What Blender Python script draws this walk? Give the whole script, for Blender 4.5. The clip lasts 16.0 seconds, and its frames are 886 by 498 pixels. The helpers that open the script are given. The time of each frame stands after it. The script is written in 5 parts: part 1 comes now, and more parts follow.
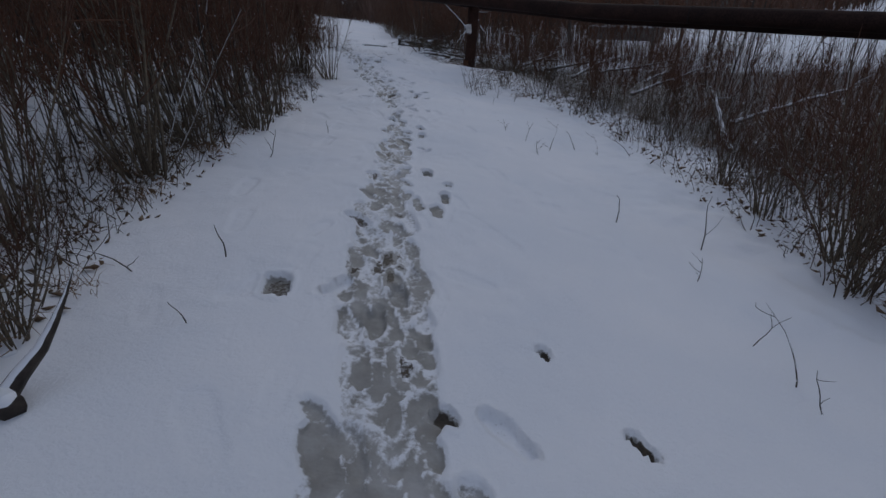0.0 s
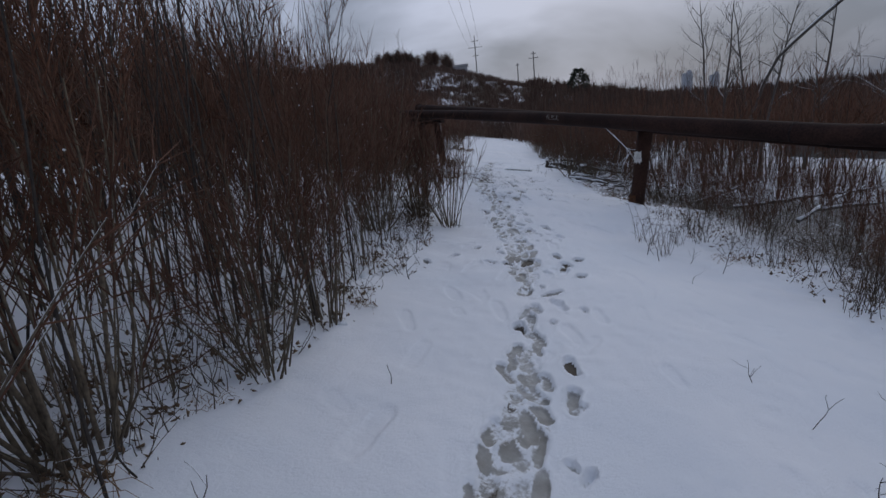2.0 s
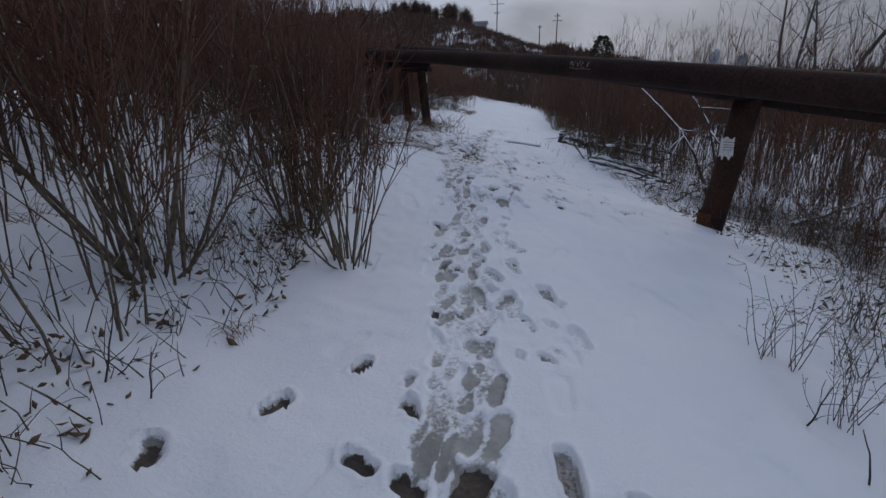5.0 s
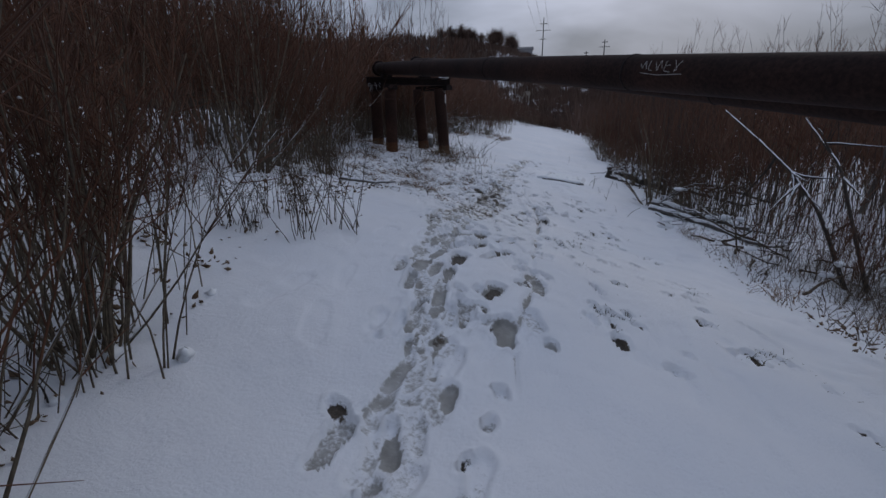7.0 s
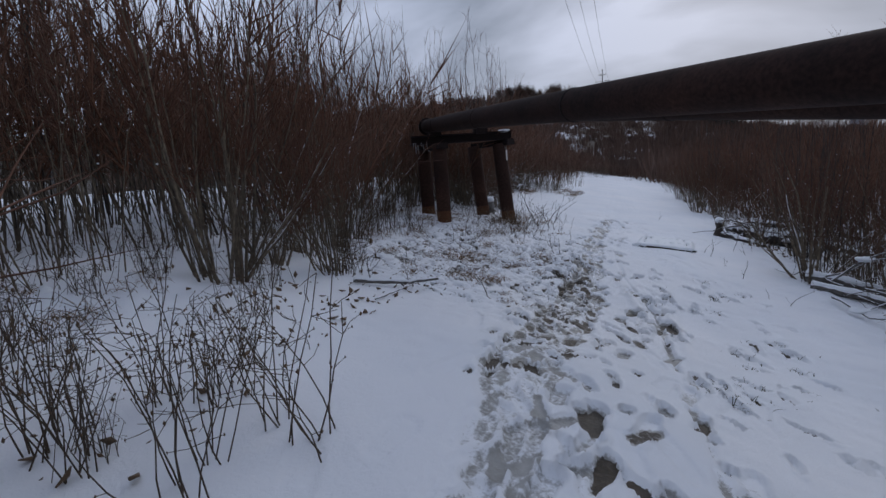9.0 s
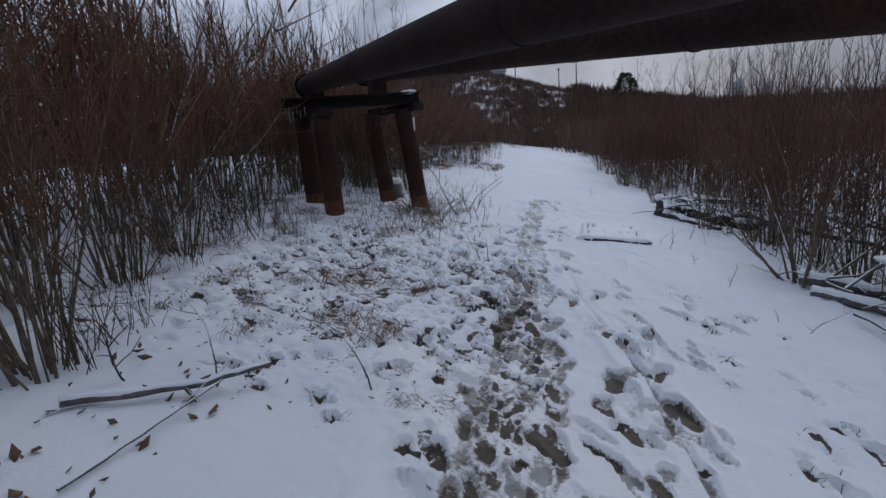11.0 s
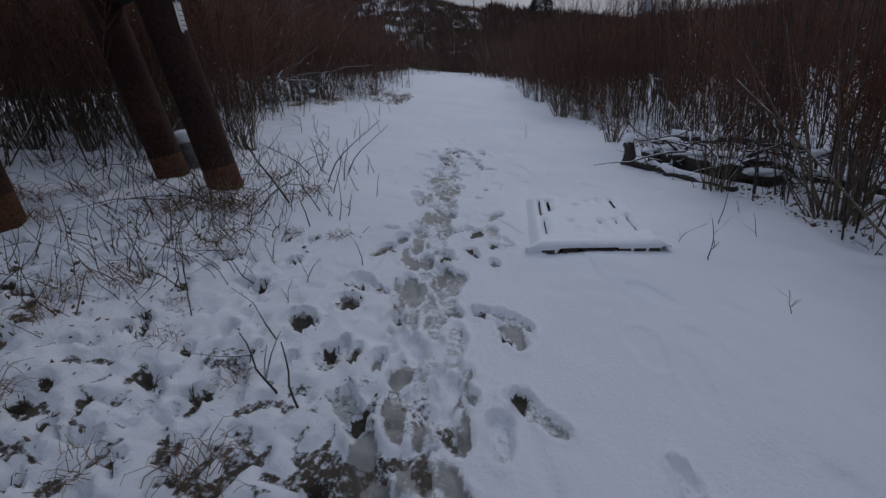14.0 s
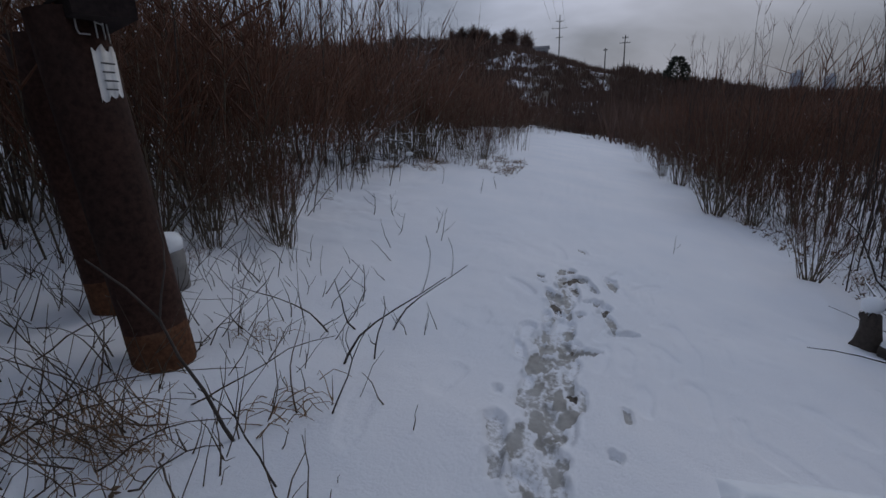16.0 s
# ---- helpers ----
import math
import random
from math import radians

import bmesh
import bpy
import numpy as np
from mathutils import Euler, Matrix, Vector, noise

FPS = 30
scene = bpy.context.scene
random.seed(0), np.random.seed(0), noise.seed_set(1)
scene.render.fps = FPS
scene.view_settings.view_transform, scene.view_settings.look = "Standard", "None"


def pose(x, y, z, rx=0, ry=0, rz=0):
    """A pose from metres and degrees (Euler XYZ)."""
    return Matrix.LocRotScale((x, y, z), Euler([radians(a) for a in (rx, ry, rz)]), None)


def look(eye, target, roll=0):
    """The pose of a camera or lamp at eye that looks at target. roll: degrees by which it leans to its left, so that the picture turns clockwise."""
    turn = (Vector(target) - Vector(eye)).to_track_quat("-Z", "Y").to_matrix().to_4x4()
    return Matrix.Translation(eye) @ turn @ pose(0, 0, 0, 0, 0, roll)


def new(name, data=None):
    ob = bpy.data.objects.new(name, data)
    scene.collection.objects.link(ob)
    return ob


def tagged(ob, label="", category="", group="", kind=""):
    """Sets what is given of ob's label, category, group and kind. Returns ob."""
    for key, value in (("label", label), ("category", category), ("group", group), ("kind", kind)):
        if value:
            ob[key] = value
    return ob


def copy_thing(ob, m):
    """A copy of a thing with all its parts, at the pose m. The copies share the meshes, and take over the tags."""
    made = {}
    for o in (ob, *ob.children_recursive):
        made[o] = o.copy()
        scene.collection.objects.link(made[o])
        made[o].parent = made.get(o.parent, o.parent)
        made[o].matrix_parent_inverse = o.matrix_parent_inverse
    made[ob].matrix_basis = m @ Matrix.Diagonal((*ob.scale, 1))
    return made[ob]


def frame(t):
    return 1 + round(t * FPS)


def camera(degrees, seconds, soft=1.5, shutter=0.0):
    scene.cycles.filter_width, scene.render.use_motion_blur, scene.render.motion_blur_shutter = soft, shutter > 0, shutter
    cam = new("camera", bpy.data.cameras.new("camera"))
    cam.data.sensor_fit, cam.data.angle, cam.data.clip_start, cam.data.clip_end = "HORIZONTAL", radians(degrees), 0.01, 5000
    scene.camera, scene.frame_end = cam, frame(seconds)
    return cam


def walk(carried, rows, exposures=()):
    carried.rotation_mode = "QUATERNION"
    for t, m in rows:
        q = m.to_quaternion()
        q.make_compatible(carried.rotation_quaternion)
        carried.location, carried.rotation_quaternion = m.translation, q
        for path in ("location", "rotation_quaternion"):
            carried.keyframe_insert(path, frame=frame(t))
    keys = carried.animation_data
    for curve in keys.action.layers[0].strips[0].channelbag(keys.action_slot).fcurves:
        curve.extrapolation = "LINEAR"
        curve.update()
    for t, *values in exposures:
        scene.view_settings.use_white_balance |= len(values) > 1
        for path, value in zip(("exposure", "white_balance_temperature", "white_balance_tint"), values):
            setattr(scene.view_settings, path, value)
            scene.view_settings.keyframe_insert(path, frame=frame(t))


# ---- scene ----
cam = camera(85.0, 16.0)
PATH = [
    (0, (0.964, 1.792, 1.436), (0.633, 3.525, 0.495), -3.9),
    (0.5, (0.809, 2.652, 1.51), (0.371, 4.409, 0.659), -6.2),
    (1, (0.614, 3.412, 1.545), (-0.149, 5.137, 0.879), -4.5),
    (1.5, (0.473, 4.091, 1.551), (-0.392, 5.798, 0.969), -5.3),
    (2, (0.306, 4.742, 1.56), (-0.58, 6.464, 1.061), -6.1),
    (2.5, (0.105, 5.446, 1.549), (-0.754, 7.193, 1.089), -5.2),
    (3, (-0.059, 6.143, 1.493), (-0.892, 7.91, 1.067), -3.3),
    (3.5, (-0.239, 6.81, 1.419), (-1.063, 8.588, 1.016), -1.5),
    (4, (-0.374, 7.449, 1.355), (-1.23, 9.212, 0.957), -1.5),
    (4.2, (-0.444, 7.661, 1.34), (-1.301, 9.413, 0.9), -0.9),
    (6.3, (-1.146, 10.323, 1.196), (-2.027, 11.925, 0.387), -2.3),
    (6.5, (-1.221, 10.554, 1.203), (-2.138, 12.186, 0.497), -2.8),
    (7, (-1.504, 11.226, 1.199), (-2.534, 12.847, 0.641), -0.3),
    (7.5, (-1.727, 11.698, 1.273), (-2.829, 13.297, 0.797), -1.8),
    (8, (-2.0, 12.168, 1.25), (-3.215, 13.71, 0.886), -3.6),
    (8.2, (-2.138, 12.35, 1.235), (-3.376, 13.89, 0.929), -4.4),
    (10.3, (-3.304, 14.148, 1.262), (-4.628, 15.595, 0.872), -3.7),
    (10.5, (-3.406, 14.331, 1.277), (-4.599, 15.87, 0.823), -2.7),
    (11, (-3.623, 14.87, 1.23), (-4.63, 16.536, 0.769), -5.2),
    (11.5, (-3.836, 15.404, 1.215), (-4.71, 17.147, 0.769), -6.9),
    (12, (-4.008, 15.884, 1.193), (-4.707, 17.697, 0.718), -4.5),
    (12.5, (-4.144, 16.354, 1.141), (-4.91, 18.127, 0.62), -7.2),
    (13, (-4.297, 16.883, 1.094), (-5.072, 18.615, 0.46), -10.6),
    (13.5, (-4.459, 17.516, 1.006), (-5.166, 19.253, 0.313), -9.7),
    (14, (-4.643, 18.104, 0.982), (-5.37, 19.81, 0.232), -7.0),
    (14.5, (-4.756, 18.648, 1.033), (-5.535, 20.334, 0.291), -8.0),
    (15, (-4.954, 19.132, 1.118), (-5.918, 20.745, 0.434), -4.2),
    (15.5, (-5.202, 19.648, 1.172), (-6.226, 21.225, 0.492), -4.1),
    (16, (-5.451, 20.043, 1.225), (-6.548, 21.625, 0.684), -2.0),
]
walk(cam, [(t, look(eye, target, roll)) for t, eye, target, roll in PATH],
     [(0, -0.75), (1.5, -0.45), (3.5, -0.15), (5, -0.3), (7, -0.43), (8.2, -0.3), (10.3, -0.03), (12, -0.14), (13.5, -0.42), (14.5, -0.58), (16, -0.56)])

# ---- light: an overcast winter sky, a wide faint sun ----
SUN_AZ, SUN_EL = -8.0, 32.0          # degrees from +y to the left, and above the horizon
world = bpy.data.worlds.new("overcast_sky")
scene.world = world
world.use_nodes = True
wn, wl = world.node_tree.nodes, world.node_tree.links
wn.clear()
w_out = wn.new("ShaderNodeOutputWorld")
w_bg = wn.new("ShaderNodeBackground")
w_sky = wn.new("ShaderNodeTexSky")
w_sky.sky_type = 'NISHITA'
w_sky.sun_disc = False
w_sky.sun_elevation = radians(SUN_EL)
w_sky.sun_rotation = radians(SUN_AZ)
w_sky.dust_density = 3.0
w_tc = wn.new("ShaderNodeTexCoord")
w_map = wn.new("ShaderNodeMapping")
w_map.inputs["Scale"].default_value = (1.0, 1.0, 2.0)
w_noise = wn.new("ShaderNodeTexNoise")
w_noise.inputs["Scale"].default_value = 2.1
w_noise.inputs["Detail"].default_value = 5.0
w_noise.inputs["Roughness"].default_value = 0.5
w_noise.inputs["Distortion"].default_value = 0.4
w_ramp = wn.new("ShaderNodeValToRGB")
w_ramp.color_ramp.elements[0].position = 0.40
w_ramp.color_ramp.elements[0].color = (0.278, 0.335, 0.456, 1)
w_ramp.color_ramp.elements[1].position = 0.64
w_ramp.color_ramp.elements[1].color = (0.685, 0.765, 0.99, 1)
w_scale = wn.new("ShaderNodeVectorMath")
w_scale.operation = 'SCALE'
w_xyz = wn.new("ShaderNodeSeparateXYZ")
w_zen = wn.new("ShaderNodeMapRange")          # an overcast sky is brightest overhead
w_zen.inputs["From Min"].default_value, w_zen.inputs["From Max"].default_value = 0.05, 0.9
w_zen.inputs["To Min"].default_value, w_zen.inputs["To Max"].default_value = 7.3, 11.6
w_mix = wn.new("ShaderNodeMix")
w_mix.data_type = 'RGBA'
w_mix.inputs[0].default_value = 0.93
wl.new(w_tc.outputs["Generated"], w_map.inputs["Vector"])
wl.new(w_map.outputs["Vector"], w_noise.inputs["Vector"])
wl.new(w_noise.outputs["Fac"], w_ramp.inputs["Fac"])
wl.new(w_tc.outputs["Generated"], w_xyz.inputs["Vector"])
wl.new(w_xyz.outputs["Z"], w_zen.inputs["Value"])
w_side = wn.new("ShaderNodeMapRange")         # and the cloud thickens away from the sun
w_side.inputs["From Min"].default_value, w_side.inputs["From Max"].default_value = -0.6, 0.5
w_side.inputs["To Min"].default_value, w_side.inputs["To Max"].default_value = 1.08, 0.84
wl.new(w_xyz.outputs["X"], w_side.inputs["Value"])
w_both = wn.new("ShaderNodeMath")
w_both.operation = 'MULTIPLY'
wl.new(w_zen.outputs["Result"], w_both.inputs[0])
wl.new(w_side.outputs["Result"], w_both.inputs[1])
wl.new(w_both.outputs["Value"], w_scale.inputs["Scale"])
wl.new(w_ramp.outputs["Color"], w_scale.inputs[0])
wl.new(w_sky.outputs["Color"], w_mix.inputs[6])
wl.new(w_scale.outputs["Vector"], w_mix.inputs[7])
wl.new(w_mix.outputs[2], w_bg.inputs["Color"])
w_bg.inputs["Strength"].default_value = 0.1
wl.new(w_bg.outputs["Background"], w_out.inputs["Surface"])

sun = new("sun", bpy.data.lights.new("sun", 'SUN'))
sun.data.energy, sun.data.angle, sun.data.color = 0.5, radians(25), (1.0, 0.97, 0.93)
sun.matrix_world = Matrix.Translation((0, 0, 30)) @ look((0, 0, 0), (
    math.sin(radians(SUN_AZ)) * math.cos(radians(SUN_EL)), -math.cos(radians(SUN_AZ)) * math.cos(radians(SUN_EL)), -math.sin(radians(SUN_EL))))


# ---- materials ----
def mat(name, rough=0.8, metal=0.0):
    m = bpy.data.materials.new(name)
    m.use_nodes = True
    b = m.node_tree.nodes["Principled BSDF"]
    b.inputs["Roughness"].default_value, b.inputs["Metallic"].default_value = rough, metal
    return m, m.node_tree.nodes, m.node_tree.links, b


def noise_node(n, l, scale, detail=4.0, rough=0.55, coord="Object"):
    tc = n.new("ShaderNodeTexCoord")
    t = n.new("ShaderNodeTexNoise")
    t.inputs["Scale"].default_value, t.inputs["Detail"].default_value, t.inputs["Roughness"].default_value = scale, detail, rough
    l.new(tc.outputs[coord], t.inputs["Vector"])
    return t


def ramp(n, l, source, stops):
    r = n.new("ShaderNodeValToRGB")
    e = r.color_ramp.elements
    while len(e) < len(stops):
        e.new(0.5)
    for el, (p, c) in zip(e, stops):
        el.position, el.color = p, (*c, 1) if len(c) == 3 else c
    l.new(source, r.inputs["Fac"])
    return r


def mix_rgb(n, l, fac, a, b):
    m = n.new("ShaderNodeMix")
    m.data_type = 'RGBA'
    for sock, v in ((m.inputs[0], fac), (m.inputs[6], a), (m.inputs[7], b)):
        if isinstance(v, bpy.types.NodeSocket):
            l.new(v, sock)
        else:
            sock.default_value = v if isinstance(v, (int, float)) else (*v, 1)
    return m.outputs[2]


def bump(n, l, b, height, strength, distance):
    k = n.new("ShaderNodeBump")
    k.inputs["Strength"].default_value, k.inputs["Distance"].default_value = strength, distance
    l.new(height, k.inputs["Height"])
    l.new(k.outputs["Normal"], b.inputs["Normal"])


SNOW = (0.80, 0.82, 0.86)


def ground_material():
    m, n, l, b = mat("snow_ground", 0.75)
    slush = n.new("ShaderNodeAttribute")
    slush.attribute_name = "slush"
    soil = n.new("ShaderNodeAttribute")
    soil.attribute_name = "soil"
    fine = noise_node(n, l, 46, 6, 0.72)
    mid = noise_node(n, l, 5.0, 5, 0.6)
    big = noise_node(n, l, 0.8, 3)
    snow = ramp(n, l, big.outputs["Fac"], [(0.3, (0.76, 0.79, 0.84)), (0.7, (0.84, 0.85, 0.88))])
    wet = ramp(n, l, mid.outputs["Fac"], [(0.25, (0.19, 0.18, 0.16)), (0.5, (0.31, 0.305, 0.29)), (0.75, (0.47, 0.47, 0.47))])
    dirt = ramp(n, l, fine.outputs["Fac"], [(0.3, (0.022, 0.016, 0.011)), (0.55, (0.055, 0.040, 0.026)), (0.8, (0.13, 0.10, 0.068))])
    def crisp(a, lo, hi):
        k = n.new("ShaderNodeMath")
        k.operation = 'MULTIPLY_ADD'
        l.new(fine.outputs["Fac"], k.inputs[0])
        k.inputs[1].default_value = 0.9
        l.new(a.outputs["Fac"], k.inputs[2])
        return ramp(n, l, k.outputs["Value"], [(lo, (0, 0, 0)), (hi, (1, 1, 1))]).outputs["Color"]

    c1 = mix_rgb(n, l, crisp(slush, 0.78, 1.24), snow.outputs["Color"], wet.outputs["Color"])
    c2 = mix_rgb(n, l, crisp(soil, 0.86, 1.0), c1, dirt.outputs["Color"])
    l.new(c2, b.inputs["Base Color"])
    r = n.new("ShaderNodeMapRange")
    r.inputs["To Min"].default_value, r.inputs["To Max"].default_value = 0.8, 0.38
    l.new(slush.outputs["Fac"], r.inputs["Value"])
    l.new(r.outputs["Result"], b.inputs["Roughness"])
    bump(n, l, b, fine.outputs["Fac"], 0.5, 0.02)
    return m


def bark_material(name, dark, light, snowy=0.5, scale=30.0):
    """Bark with fine grain, and a little lying snow on what faces up."""
    m, n, l, b = mat(name, 0.85)
    t = noise_node(n, l, scale, 4)
    s = noise_node(n, l, 9, 3)
    col = ramp(n, l, t.outputs["Fac"], [(0.3, dark), (0.72, light)])
    info = n.new("ShaderNodeObjectInfo")
    hsv = n.new("ShaderNodeHueSaturation")
    vr = n.new("ShaderNodeMapRange")
    vr.inputs["To Min"].default_value, vr.inputs["To Max"].default_value = 0.75, 1.25
    l.new(info.outputs["Random"], vr.inputs["Value"])
    l.new(vr.outputs["Result"], hsv.inputs["Value"])
    l.new(col.outputs["Color"], hsv.inputs["Color"])
    out = hsv.outputs["Color"]
    if snowy > 0:
        g = n.new("ShaderNodeNewGeometry")
        x = n.new("ShaderNodeSeparateXYZ")
        l.new(g.outputs["Normal"], x.inputs["Vector"])
        a = n.new("ShaderNodeMath")
        a.operation = 'MULTIPLY_ADD'
        l.new(s.outputs["Fac"], a.inputs[0])
        a.inputs[1].default_value = 0.7
        l.new(x.outputs["Z"], a.inputs[2])
        f = ramp(n, l, a.outputs["Value"], [(1.1 - snowy * 0.3, (0, 0, 0)), (1.2 - snowy * 0.3, (1, 1, 1))])
        out = mix_rgb(n, l, f.outputs["Color"], out, SNOW)
    l.new(out, b.inputs["Base Color"])
    bump(n, l, b, t.outputs["Fac"], 0.4, 0.004)
    return m


def plain_material(name, stops, scale=12.0, rough=0.8, metal=0.0, strength=0.3, distance=0.004):
    m, n, l, b = mat(name, rough, metal)
    t = noise_node(n, l, scale, 5, 0.6)
    c = ramp(n, l, t.outputs["Fac"], stops)
    l.new(c.outputs["Color"], b.inputs["Base Color"])
    bump(n, l, b, t.outputs["Fac"], strength, distance)
    return m


def rust_material(name, stops):
    """Old painted steel: brown rust streaks at two scales."""
    m, n, l, b = mat(name, 0.85, 0.0)
    b.inputs["Specular IOR Level"].default_value = 0.15
    big = noise_node(n, l, 1.6, 5, 0.65)
    fine = noise_node(n, l, 42, 5, 0.6)
    c = ramp(n, l, big.outputs["Fac"], stops)
    f = ramp(n, l, fine.outputs["Fac"], [(0.35, (0.45, 0.45, 0.45)), (0.7, (1.25, 1.2, 1.15))])
    mul = n.new("ShaderNodeMix")
    mul.data_type, mul.blend_type = 'RGBA', 'MULTIPLY'
    mul.inputs[0].default_value = 0.8
    l.new(c.outputs["Color"], mul.inputs[6])
    l.new(f.outputs["Color"], mul.inputs[7])
    l.new(mul.outputs[2], b.inputs["Base Color"])
    bump(n, l, b, fine.outputs["Fac"], 0.35, 0.004)
    return m


M_GROUND = ground_material()
M_STEM = bark_material("willow_bark", (0.058, 0.043, 0.030), (0.19, 0.148, 0.10), 0.85)
M_TWIG = bark_material("willow_twig", (0.056, 0.021, 0.010), (0.125, 0.050, 0.024), 0.0, 14)
M_DARKBARK = bark_material("alder_bark", (0.022, 0.017, 0.014), (0.065, 0.05, 0.04), 0.4)
M_GREYBARK = bark_material("grey_bark", (0.06, 0.055, 0.05), (0.17, 0.155, 0.14), 0.6)
M_DRY = plain_material("dry_grass", [(0.3, (0.12, 0.065, 0.032)), (0.7, (0.27, 0.165, 0.088))], 30)
M_WEED = bark_material("dry_weed", (0.035, 0.024, 0.016), (0.10, 0.068, 0.042), 0.3)
M_LEAF = plain_material("dead_leaf", [(0.3, (0.06, 0.038, 0.022)), (0.55, (0.13, 0.08, 0.045)), (0.75, (0.26, 0.18, 0.11))], 9)
M_SNOW = plain_material("lying_snow", [(0.3, (0.77, 0.80, 0.84)), (0.7, (0.84, 0.86, 0.88))], 14, 0.75, 0, 0.3, 0.01)
M_PIPE = rust_material("rusty_pipe", [(0.3, (0.018, 0.011, 0.010)), (0.55, (0.033, 0.018, 0.015)), (0.75, (0.055, 0.028, 0.021))])
M_POST = rust_material("rusty_post", [(0.3, (0.030, 0.018, 0.015)), (0.55, (0.055, 0.028, 0.021)), (0.75, (0.085, 0.045, 0.032))])
M_RUSTBASE = rust_material("bright_rust", [(0.3, (0.07, 0.032, 0.018)), (0.6, (0.13, 0.06, 0.032)), (0.8, (0.22, 0.13, 0.08))])
M_BEAM = rust_material("black_beam", [(0.3, (0.012, 0.010, 0.011)), (0.7, (0.035, 0.024, 0.022))])
M_PAPER = plain_material("white_notice", [(0.3, (0.55, 0.54, 0.52)), (0.7, (0.75, 0.74, 0.72))], 20)
M_CHALK = plain_material("white_graffiti", [(0.3, (0.30, 0.28, 0.27)), (0.7, (0.50, 0.48, 0.46))], 30)
M_INK = plain_material("dark_print", [(0.3, (0.05, 0.05, 0.05)), (0.7, (0.12, 0.12, 0.12))], 30)
M_WOOD = plain_material("wet_pallet_wood", [(0.3, (0.022, 0.016, 0.012)), (0.7, (0.075, 0.055, 0.04))], 30)
M_CONC = plain_material("weathered_concrete", [(0.3, (0.10, 0.095, 0.09)), (0.7, (0.24, 0.23, 0.22))], 6)
M_HILL = bark_material("hill_brush", (0.058, 0.031, 0.022), (0.125, 0.072, 0.05), 0.0, 0.4)
M_NEEDLE = plain_material("dark_needles", [(0.3, (0.012, 0.018, 0.012)), (0.7, (0.035, 0.045, 0.03))], 2)
M_WALL = plain_material("pale_house_wall", [(0.3, (0.28, 0.28, 0.30)), (0.7, (0.42, 0.42, 0.43))], 0.6)
M_ROOF = plain_material("dark_roof", [(0.3, (0.10, 0.10, 0.11)), (0.7, (0.2, 0.2, 0.21))], 1.0)
M_GLASS, _n, _l, _b = mat("window_glass", 0.12)
_b.inputs["Base Color"].default_value = (0.03, 0.035, 0.04, 1)
# distance haze is put into this base colour, paled towards the sky
M_TOWER = plain_material("haze_tinted_concrete", [(0.3, (0.42, 0.45, 0.5)), (0.7, (0.5, 0.53, 0.58))], 0.05)
M_POLE = plain_material("old_pole_wood", [(0.3, (0.05, 0.045, 0.04)), (0.7, (0.11, 0.10, 0.09))], 2)
M_WIRE = plain_material("cable", [(0.3, (0.16, 0.17, 0.19)), (0.7, (0.2, 0.21, 0.23))], 2)
M_ICE = plain_material("icicle", [(0.3, (0.6, 0.65, 0.7)), (0.7, (0.75, 0.78, 0.82))], 20, 0.25)


